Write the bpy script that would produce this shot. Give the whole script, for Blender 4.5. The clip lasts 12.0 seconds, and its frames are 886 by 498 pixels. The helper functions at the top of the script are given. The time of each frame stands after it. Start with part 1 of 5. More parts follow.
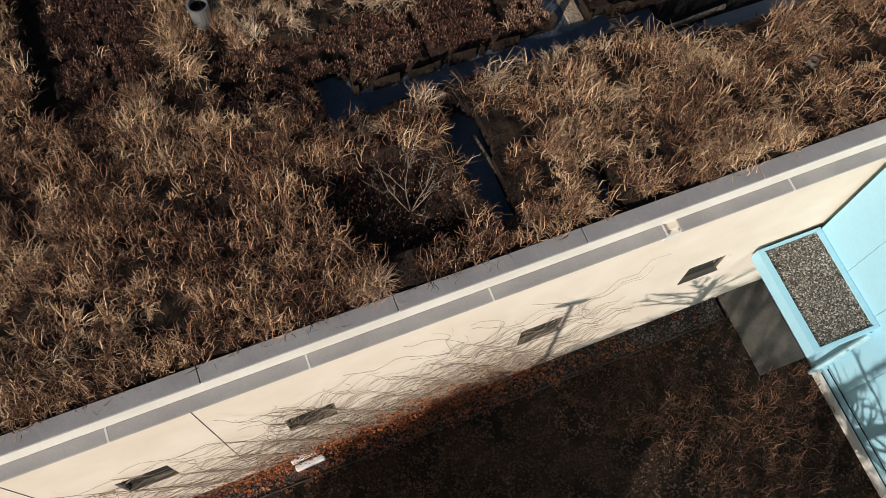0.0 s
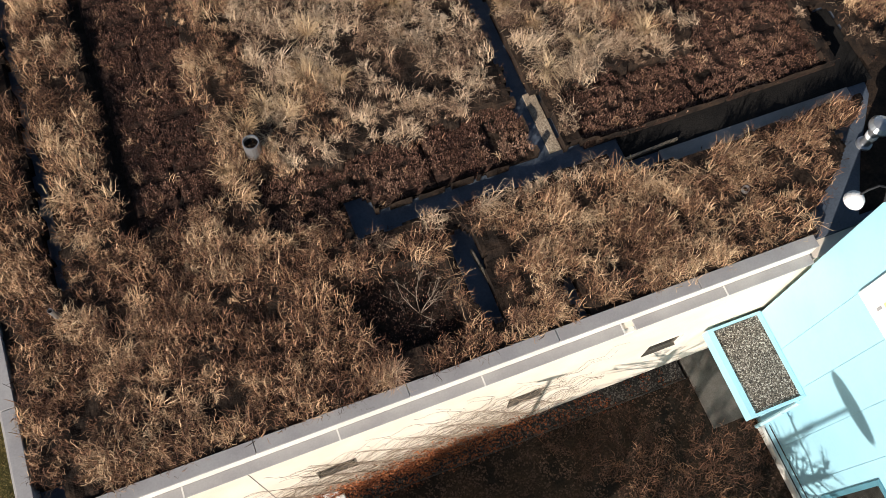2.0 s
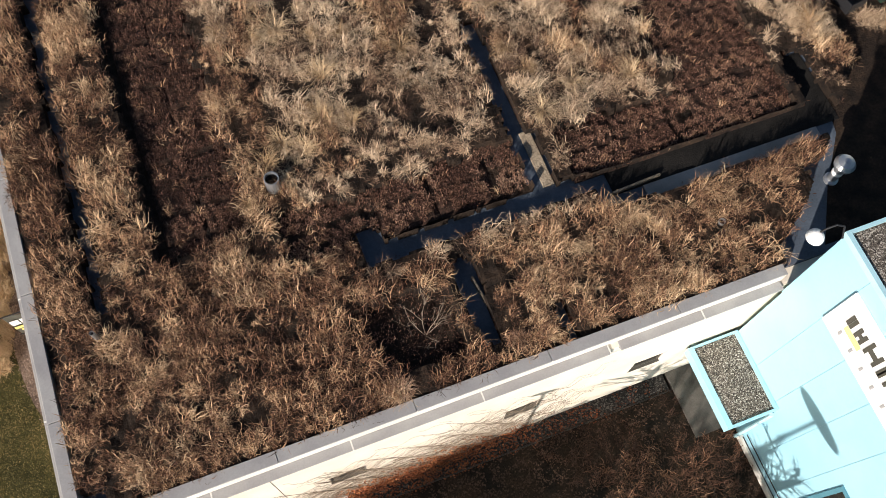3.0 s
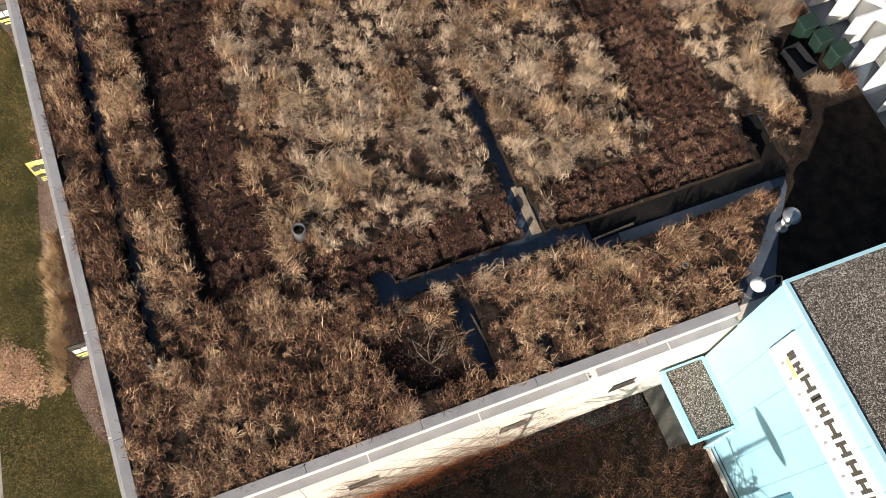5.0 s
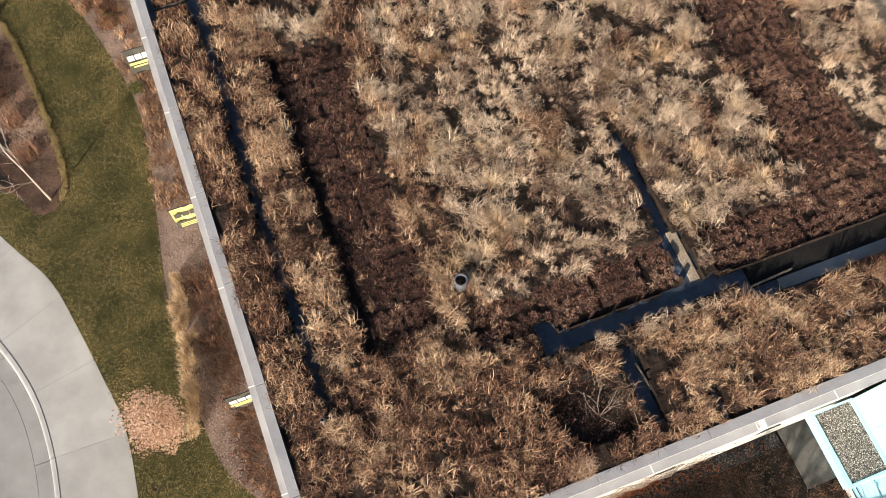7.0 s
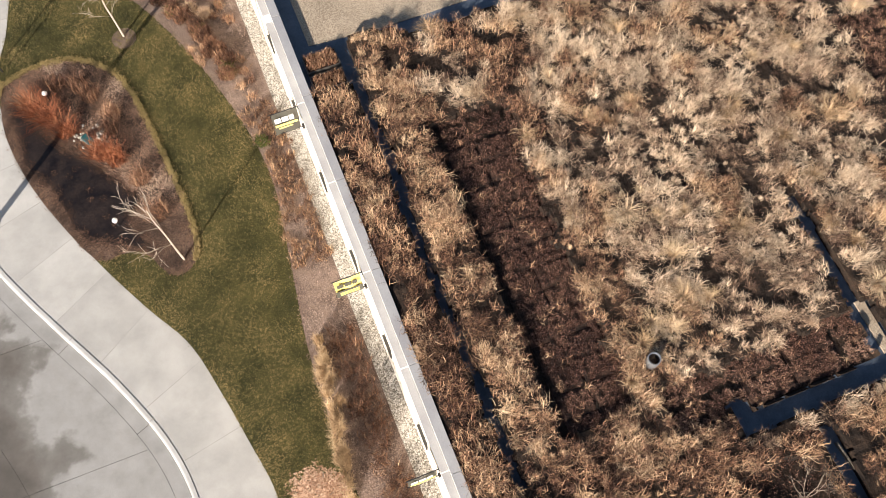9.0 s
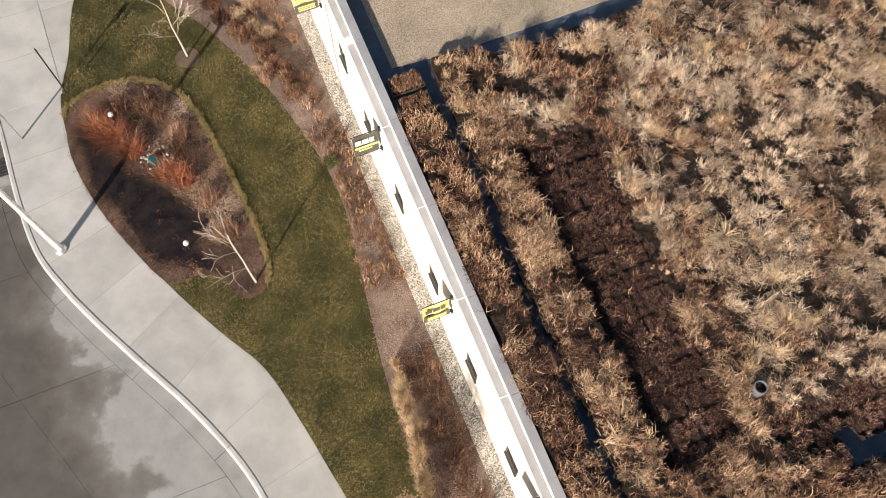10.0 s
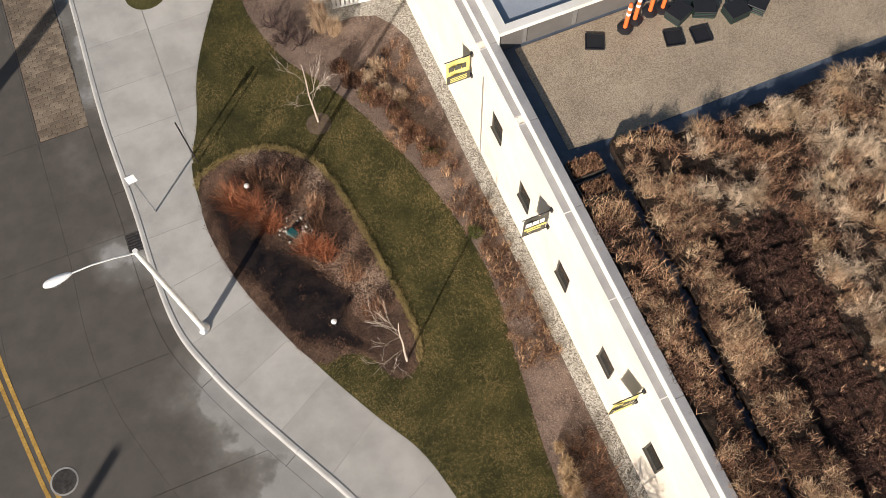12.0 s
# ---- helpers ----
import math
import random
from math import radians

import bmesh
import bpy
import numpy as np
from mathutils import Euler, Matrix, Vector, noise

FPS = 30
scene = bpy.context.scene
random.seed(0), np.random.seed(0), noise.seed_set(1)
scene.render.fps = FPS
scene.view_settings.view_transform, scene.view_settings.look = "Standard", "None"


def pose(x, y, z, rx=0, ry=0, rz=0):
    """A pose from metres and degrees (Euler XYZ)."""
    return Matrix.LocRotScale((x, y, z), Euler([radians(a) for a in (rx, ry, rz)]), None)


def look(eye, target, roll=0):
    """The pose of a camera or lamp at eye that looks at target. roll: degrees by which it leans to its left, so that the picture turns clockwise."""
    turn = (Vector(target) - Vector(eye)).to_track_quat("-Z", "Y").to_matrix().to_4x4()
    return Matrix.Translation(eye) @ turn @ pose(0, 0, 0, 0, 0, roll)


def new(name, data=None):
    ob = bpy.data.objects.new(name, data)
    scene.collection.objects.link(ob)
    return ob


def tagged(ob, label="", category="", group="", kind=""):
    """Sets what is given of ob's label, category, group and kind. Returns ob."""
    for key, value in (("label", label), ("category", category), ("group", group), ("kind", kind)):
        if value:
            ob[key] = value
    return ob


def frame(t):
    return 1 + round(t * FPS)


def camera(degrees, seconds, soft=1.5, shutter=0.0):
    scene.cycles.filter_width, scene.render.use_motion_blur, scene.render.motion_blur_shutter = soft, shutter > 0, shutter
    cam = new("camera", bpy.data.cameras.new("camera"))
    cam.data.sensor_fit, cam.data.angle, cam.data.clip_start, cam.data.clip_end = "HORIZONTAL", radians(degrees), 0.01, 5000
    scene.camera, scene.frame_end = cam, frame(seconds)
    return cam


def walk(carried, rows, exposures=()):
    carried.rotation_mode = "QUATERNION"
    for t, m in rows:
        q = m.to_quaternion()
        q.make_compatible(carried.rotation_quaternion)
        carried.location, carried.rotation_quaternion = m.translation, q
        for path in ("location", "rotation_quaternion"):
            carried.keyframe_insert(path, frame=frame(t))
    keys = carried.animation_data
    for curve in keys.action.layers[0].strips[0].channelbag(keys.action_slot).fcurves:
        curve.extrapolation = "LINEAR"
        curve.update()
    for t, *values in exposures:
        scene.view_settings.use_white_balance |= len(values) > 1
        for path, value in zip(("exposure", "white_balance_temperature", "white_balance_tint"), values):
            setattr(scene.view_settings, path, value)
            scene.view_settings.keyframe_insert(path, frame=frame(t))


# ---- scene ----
cam = camera(53.3, 12.0, soft=0.8)
PATH = [
    (0, (5.271, -3.273, 16.556), (5.599, -2.578, 14.709), 4.1),
    (0.5, (5.313, -3.052, 17.393), (5.636, -2.36, 15.544), 4.0),
    (1, (5.325, -2.942, 18.284), (5.649, -2.25, 16.436), 4.2),
    (1.5, (5.357, -2.929, 19.17), (5.678, -2.234, 17.322), 4.0),
    (2, (5.311, -2.96, 20.05), (5.629, -2.263, 18.203), 3.9),
    (2.5, (5.213, -2.988, 20.846), (5.532, -2.291, 18.999), 4.0),
    (3, (5.123, -3.02, 21.675), (5.447, -2.323, 19.828), 4.4),
    (5, (4.981, -3.254, 24.686), (5.296, -2.552, 22.84), 3.7),
    (5.5, (4.453, -2.84, 24.817), (4.762, -2.137, 22.97), 3.0),
    (6, (3.725, -2.313, 24.872), (4.029, -1.609, 23.025), 2.6),
    (6.5, (2.885, -1.656, 24.896), (3.188, -0.951, 23.049), 2.5),
    (7, (2.048, -0.953, 24.939), (2.35, -0.246, 23.092), 2.2),
    (9, (-1.032, 2.403, 25.149), (-0.75, 3.099, 23.296), 0.3),
    (9.5, (-1.917, 3.051, 25.08), (-1.637, 3.754, 23.228), -0.2),
    (10, (-2.814, 3.754, 25.077), (-2.535, 4.461, 23.227), -0.5),
    (10.5, (-3.748, 4.48, 25.072), (-3.47, 5.189, 23.223), -0.7),
    (11, (-4.532, 5.288, 25.026), (-4.263, 6.004, 23.178), -1.7),
    (11.5, (-5.298, 6.336, 25.088), (-5.03, 7.054, 23.241), -1.9),
    (12, (-5.936, 7.518, 25.176), (-5.673, 8.238, 23.329), -2.6),
]
walk(cam, [(t, look(eye, target, roll)) for t, eye, target, roll in PATH],
     exposures=[(0, -0.08), (1, 0.22), (2.5, 0.58), (5, 0.68), (7, 0.97), (9.0, 1.24), (9.5, 1.12), (11, 0.80), (12, 0.57)])

# ---- world, sun, exposure ----
SUN_AZ, SUN_EL = Vector((-0.747, -0.665)), radians(22.5)
world = bpy.data.worlds.new("world")
scene.world = world
world.use_nodes = True
wt = world.node_tree
sky = wt.nodes.new("ShaderNodeTexSky")
sky.sky_type, sky.sun_disc = "NISHITA", False
sky.sun_elevation, sky.sun_rotation = SUN_EL, math.atan2(SUN_AZ.x, SUN_AZ.y)
wt.nodes["Background"].inputs["Strength"].default_value = 0.06
wt.links.new(sky.outputs["Color"], wt.nodes["Background"].inputs["Color"])
sun = new("sun", bpy.data.lights.new("sun", "SUN"))
sun.data.energy, sun.data.angle, sun.data.color = 5.0, radians(0.53), (1.0, 0.91, 0.83)
sun.matrix_world = look((0, 0, 0), (-SUN_AZ.x, -SUN_AZ.y, -math.tan(SUN_EL)))


# ---- materials ----
def base_material(name, rough, metal=0.0, spec=0.3):
    m = bpy.data.materials.new(name)
    m.use_nodes = True
    b = m.node_tree.nodes["Principled BSDF"]
    b.inputs["Roughness"].default_value = rough
    b.inputs["Metallic"].default_value = metal
    b.inputs["Specular IOR Level"].default_value = spec
    return m, m.node_tree, b


def mix_node(nt, kind="MIX"):
    n = nt.nodes.new("ShaderNodeMix")
    n.data_type, n.blend_type = "RGBA", kind
    return n


def rgb(c):
    return (*c, 1.0)


def noise_node(nt, pos, scale, detail=4.0, rough=0.6):
    n = nt.nodes.new("ShaderNodeTexNoise")
    n.inputs["Scale"].default_value, n.inputs["Detail"].default_value = scale, detail
    n.inputs["Roughness"].default_value = rough
    nt.links.new(pos, n.inputs["Vector"])
    return n.outputs["Fac"]


def ramp_node(nt, fac, stops):
    r = nt.nodes.new("ShaderNodeValToRGB")
    e = r.color_ramp.elements
    while len(e) < len(stops):
        e.new(0.5)
    for el, (p, c) in zip(e, stops):
        el.position, el.color = p, rgb(c)
    nt.links.new(fac, r.inputs["Fac"])
    return r.outputs["Color"]


def surf(name, dark, light, large=0.8, fine=40.0, rough=0.85, bump=0.4, metal=0.0, spec=0.25, low=0.35, high=0.65, grain=0.5, per_object=0.0):
    """Two colours mixed by a large noise, with a fine grain over them and relief."""
    m, nt, b = base_material(name, rough, metal, spec)
    pos = nt.nodes.new("ShaderNodeNewGeometry").outputs["Position"]
    col = ramp_node(nt, noise_node(nt, pos, large), [(low, dark), (high, light)])
    f = noise_node(nt, pos, fine, 3.0, 0.7)
    g = 1.0 - grain
    grey = ramp_node(nt, f, [(0.3, (g, g, g)), (0.7, (1 + 0.4 * grain,) * 3)])
    mul = mix_node(nt, "MULTIPLY")
    mul.inputs["Factor"].default_value = 1.0
    nt.links.new(col, mul.inputs["A"]), nt.links.new(grey, mul.inputs["B"])
    out = mul.outputs["Result"]
    if per_object:
        r = nt.nodes.new("ShaderNodeObjectInfo").outputs["Random"]
        shade = ramp_node(nt, r, [(0.0, (1 - per_object,) * 3), (1.0, (1 + per_object,) * 3)])
        m2 = mix_node(nt, "MULTIPLY")
        m2.inputs["Factor"].default_value = 1.0
        nt.links.new(out, m2.inputs["A"]), nt.links.new(shade, m2.inputs["B"])
        out = m2.outputs["Result"]
    nt.links.new(out, b.inputs["Base Color"])
    if bump:
        bn = nt.nodes.new("ShaderNodeBump")
        bn.inputs["Strength"].default_value, bn.inputs["Distance"].default_value = bump, 0.02
        nt.links.new(f, bn.inputs["Height"])
        nt.links.new(bn.outputs["Normal"], b.inputs["Normal"])
    return m


def toned(name, stops, rough=0.7, spec=0.2, patch=0.6):
    """Plant colour from each blade's own tone, shifted by broad patches."""
    m, nt, b = base_material(name, rough, 0.0, spec)
    pos = nt.nodes.new("ShaderNodeNewGeometry").outputs["Position"]
    at = nt.nodes.new("ShaderNodeAttribute")
    at.attribute_name = "tone"
    mm = nt.nodes.new("ShaderNodeMath")
    mm.operation = "MULTIPLY_ADD"
    mm.inputs[1].default_value, mm.inputs[2].default_value = patch, -patch / 2
    nt.links.new(noise_node(nt, pos, 0.9, 3.0), mm.inputs[0])
    ad = nt.nodes.new("ShaderNodeMath")
    nt.links.new(at.outputs["Fac"], ad.inputs[0]), nt.links.new(mm.outputs[0], ad.inputs[1])
    nt.links.new(ramp_node(nt, ad.outputs[0], stops), b.inputs["Base Color"])
    return m


def plain(name, col, rough=0.5, metal=0.0, spec=0.4, wear=0.12):
    d = tuple(c * (1 - wear) for c in col)
    return surf(name, d, col, 3.0, 60.0, rough, 0.08, metal, spec, grain=wear)


M = {}
M["stucco"] = surf("cream_stucco", (0.755, 0.66, 0.54), (0.835, 0.75, 0.635), 0.7, 120, 0.9, 0.25, grain=0.10)
M["coping"] = surf("grey_metal_coping", (0.29, 0.28, 0.28), (0.37, 0.36, 0.35), 1.2, 30, 0.45, 0.05, 0.0, 0.4, grain=0.10)
M["white_face"] = surf("off_white_flashing", (0.70, 0.67, 0.60), (0.78, 0.75, 0.69), 1.5, 30, 0.5, 0.05, grain=0.06)
M["seal"] = plain("pale_sealant", (0.72, 0.70, 0.66), 0.6)
M["seam"] = plain("dark_seam", (0.05, 0.05, 0.05), 0.7)
M["membrane"] = surf("grey_roof_membrane", (0.068, 0.086, 0.112), (0.11, 0.132, 0.165), 1.4, 25, 0.55, 0.12, grain=0.2)
M["blue"] = surf("pale_blue_metal_panel", (0.33, 0.60, 0.72), (0.37, 0.66, 0.78), 0.6, 14, 0.42, 0.04, 0.0, 0.4, grain=0.05)
M["blue_trim"] = plain("pale_blue_trim", (0.45, 0.72, 0.80), 0.4)
M["white"] = plain("white_paint", (0.80, 0.80, 0.78), 0.45, wear=0.05)
M["black"] = plain("black_plastic", (0.02, 0.02, 0.022), 0.5)
M["steel"] = plain("galvanised_steel", (0.55, 0.56, 0.57), 0.35, 0.8)
M["glass"] = surf("dark_window_glass", (0.018, 0.018, 0.016), (0.045, 0.045, 0.040), 4, 20, 0.08, 0.0, 0.0, 0.6, grain=0.2)
M["frame"] = plain("bronze_window_frame", (0.10, 0.09, 0.075), 0.45)
# thatch colour lowered to deepen the shade in gaps between plants
M["soil"] = surf("shade_darkened_thatch", (0.009, 0.006, 0.0045), (0.042, 0.026, 0.016), 2.5, 18, 0.95, 1.0, grain=0.6)
M["sedum"] = surf("brown_sedum", (0.014, 0.008, 0.006), (0.060, 0.032, 0.021), 6.0, 30, 0.95, 1.2, grain=0.75, per_object=0.2)
M["concrete"] = surf("pale_concrete_paving", (0.335, 0.325, 0.30), (0.425, 0.41, 0.38), 0.9, 70, 0.85, 0.12, grain=0.14, per_object=0.10)
M["kerb"] = surf("pale_kerb_concrete", (0.34, 0.33, 0.31), (0.43, 0.42, 0.40), 1.2, 50, 0.8, 0.12, grain=0.12)
M["pad"] = surf("weathered_concrete", (0.24, 0.23, 0.21), (0.34, 0.33, 0.31), 1.1, 40, 0.85, 0.15, grain=0.15)
# landing concrete with the canopy's dappled shade put into its colour
M["landing"] = surf("shade_darkened_landing_concrete", (0.060, 0.052, 0.044), (0.13, 0.115, 0.098), 1.4, 40, 0.85, 0.15, grain=0.25)
M["lawn"] = surf("lawn_turf", (0.040, 0.042, 0.013), (0.095, 0.085, 0.027), 0.9, 30, 0.95, 1.0, grain=0.6)
M["mulch"] = surf("weathered_bark_mulch", (0.14, 0.098, 0.076), (0.30, 0.22, 0.175), 1.1, 28, 0.95, 1.2, grain=0.7)
M["leafbed"] = surf("leaf_litter", (0.05, 0.033, 0.024), (0.21, 0.135, 0.095), 1.3, 22, 0.95, 1.2, grain=0.8)
# soil colour lowered so that it carries the yard's shade
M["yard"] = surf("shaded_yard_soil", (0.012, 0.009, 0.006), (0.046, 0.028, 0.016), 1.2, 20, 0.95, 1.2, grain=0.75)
M["mud"] = surf("wet_black_mud", (0.008, 0.006, 0.006), (0.030, 0.021, 0.017), 1.5, 14, 0.35, 0.3, spec=0.3, grain=0.4)
M["bark"] = surf("pale_birch_bark", (0.45, 0.37, 0.29), (0.68, 0.60, 0.50), 8.0, 40, 0.8, 0.3, grain=0.25)
M["twig"] = surf("grey_brown_twig", (0.16, 0.12, 0.09), (0.30, 0.24, 0.18), 8.0, 40, 0.85, 0.2, grain=0.3)
M["dark_twig"] = surf("dark_purple_twig", (0.030, 0.018, 0.018), (0.075, 0.048, 0.045), 8.0, 40, 0.85, 0.2, grain=0.3)
M["iron"] = surf("cast_iron", (0.05, 0.045, 0.04), (0.11, 0.10, 0.09), 9, 40, 0.6, 0.3, 0.3, grain=0.4)
M["paver"] = surf("buff_brick_paver", (0.15, 0.118, 0.085), (0.235, 0.185, 0.135), 1.5, 40, 0.9, 0.4, grain=0.3, per_object=0.22)
M["yellow_line"] = surf("worn_yellow_paint", (0.36, 0.21, 0.05), (0.52, 0.32, 0.08), 2.0, 18, 0.8, 0.2, grain=0.4)
M["yellow"] = plain("yellow_banner", (0.82, 0.70, 0.22), 0.6)
M["char"] = plain("charcoal_banner", (0.075, 0.072, 0.058), 0.6)
M["orange"] = plain("orange_plastic", (0.85, 0.17, 0.04), 0.45)
M["green"] = plain("dark_green_plastic", (0.018, 0.040, 0.028), 0.5, wear=0.25)
M["teal"] = plain("teal_plastic", (0.012, 0.075, 0.08), 0.5)
# rubber mat, its colour lowered further to carry shade on the walkway
M["mat"] = surf("shade_blackened_mat", (0.007, 0.0065, 0.006), (0.017, 0.015, 0.013), 2.0, 30, 0.9, 0.5, grain=0.5)
M["wood"] = surf("grey_timber", (0.14, 0.12, 0.09), (0.24, 0.20, 0.15), 3, 40, 0.85, 0.3, grain=0.3)
M["fin"] = plain("white_metal_fin", (0.78, 0.77, 0.73), 0.45, wear=0.05)
M["curb_grey"] = plain("grey_curb_flashing", (0.14, 0.13, 0.12), 0.5)
M["sky_roof"] = surf("blue_grey_membrane", (0.30, 0.33, 0.37), (0.38, 0.41, 0.45), 1.0, 25, 0.35, 0.06, spec=0.5, grain=0.12)
M["straw"] = toned("straw_grass", [(0.0, (0.085, 0.048, 0.032)), (0.3, (0.24, 0.152, 0.098)), (0.6, (0.47, 0.325, 0.205)), (1.0, (0.70, 0.54, 0.37))])
M["brown"] = toned("brown_dried_stems", [(0.0, (0.045, 0.024, 0.016)), (0.4, (0.155, 0.076, 0.046)), (0.7, (0.36, 0.195, 0.108)), (1.0, (0.58, 0.39, 0.23))])
M["twigs"] = toned("dark_sedum_stems", [(0.0, (0.025, 0.013, 0.010)), (0.5, (0.10, 0.048, 0.033)), (0.8, (0.21, 0.113, 0.072)), (1.0, (0.38, 0.25, 0.17))])
M["amber"] = toned("amber_dry_grass", [(0.0, (0.07, 0.035, 0.022)), (0.35, (0.24, 0.13, 0.075)), (0.65, (0.50, 0.315, 0.175)), (1.0, (0.74, 0.54, 0.33))])
M["gold"] = toned("golden_tussock_blades", [(0.0, (0.18, 0.10, 0.05)), (0.5, (0.44, 0.295, 0.16)), (1.0, (0.66, 0.49, 0.30))])
M["red_twig"] = toned("red_dogwood_twigs", [(0.0, (0.06, 0.022, 0.012)), (0.5, (0.235, 0.072, 0.030)), (1.0, (0.44, 0.18, 0.085))])
M["turf"] = toned("turf_blades", [(0.0, (0.030, 0.031, 0.010)), (0.5, (0.13, 0.108, 0.036)), (1.0, (0.34, 0.25, 0.105))], patch=0.9)
M["litter"] = toned("fallen_leaves", [(0.0, (0.055, 0.032, 0.022)), (0.4, (0.16, 0.092, 0.058)), (0.75, (0.32, 0.19, 0.12)), (1.0, (0.50, 0.37, 0.27))])
M["chips"] = toned("bark_chips", [(0.0, (0.10, 0.065, 0.048)), (0.5, (0.26, 0.185, 0.142)), (1.0, (0.46, 0.35, 0.28))])
M["bronze_leaf"] = toned("pinkish_dry_leaves", [(0.0, (0.15, 0.07, 0.042)), (0.5, (0.40, 0.235, 0.145)), (1.0, (0.64, 0.46, 0.32))])
M["green_leaf"] = toned("olive_shrub_leaves", [(0.0, (0.04, 0.05, 0.012)), (0.5, (0.14, 0.14, 0.035)), (1.0, (0.30, 0.26, 0.07))])
M["vine"] = toned("bare_vine_stems", [(0.0, (0.07, 0.05, 0.035)), (0.5, (0.17, 0.12, 0.085)), (1.0, (0.30, 0.22, 0.16))])
M["vine_leaf"] = toned("rust_vine_leaves", [(0.0, (0.12, 0.035, 0.015)), (0.5, (0.38, 0.12, 0.045)), (1.0, (0.58, 0.27, 0.11))])


def pebbles(name, stops, size, rough=0.85, relief=0.6):
    """Loose stones: each cell its own shade, with relief."""
    m, nt, b = base_material(name, rough, 0.0, 0.25)
    pos = nt.nodes.new("ShaderNodeNewGeometry").outputs["Position"]
    v = nt.nodes.new("ShaderNodeTexVoronoi")
    v.inputs["Scale"].default_value = 1.0 / size
    nt.links.new(pos, v.inputs["Vector"])
    sep = nt.nodes.new("ShaderNodeSeparateColor")
    nt.links.new(v.outputs["Color"], sep.inputs[0])
    col = ramp_node(nt, sep.outputs[0], stops)
    big = ramp_node(nt, noise_node(nt, pos, 0.9), [(0.3, (0.8,) * 3), (0.7, (1.1,) * 3)])
    mul = mix_node(nt, "MULTIPLY")
    mul.inputs["Factor"].default_value = 1.0
    nt.links.new(col, mul.inputs["A"]), nt.links.new(big, mul.inputs["B"])
    nt.links.new(mul.outputs["Result"], b.inputs["Base Color"])
    bn = nt.nodes.new("ShaderNodeBump")
    bn.invert = True
    bn.inputs["Strength"].default_value, bn.inputs["Distance"].default_value = relief, size * 0.6
    nt.links.new(v.outputs["Distance"], bn.inputs["Height"])
    nt.links.new(bn.outputs["Normal"], b.inputs["Normal"])
    return m


M["dark_gravel"] = pebbles("speckled_grey_ballast", [(0.0, (0.025, 0.022, 0.019)), (0.5, (0.125, 0.105, 0.085)), (0.75, (0.22, 0.19, 0.155)), (1.0, (0.56, 0.51, 0.44))], 0.021)
# stone shades lowered for wet and for shade at the wall foot
M["yard_gravel"] = pebbles("shade_darkened_gravel", [(0.0, (0.012, 0.010, 0.009)), (0.6, (0.032, 0.027, 0.024)), (1.0, (0.13, 0.115, 0.10))], 0.03)
M["pale_gravel"] = pebbles("pale_river_gravel", [(0.0, (0.13, 0.115, 0.09)), (0.5, (0.36, 0.33, 0.28)), (1.0, (0.60, 0.57, 0.50))], 0.032)
M["roof_gravel"] = pebbles("tan_roof_gravel", [(0.0, (0.20, 0.15, 0.105)), (0.5, (0.34, 0.27, 0.19)), (1.0, (0.50, 0.41, 0.30))], 0.018, relief=0.45)


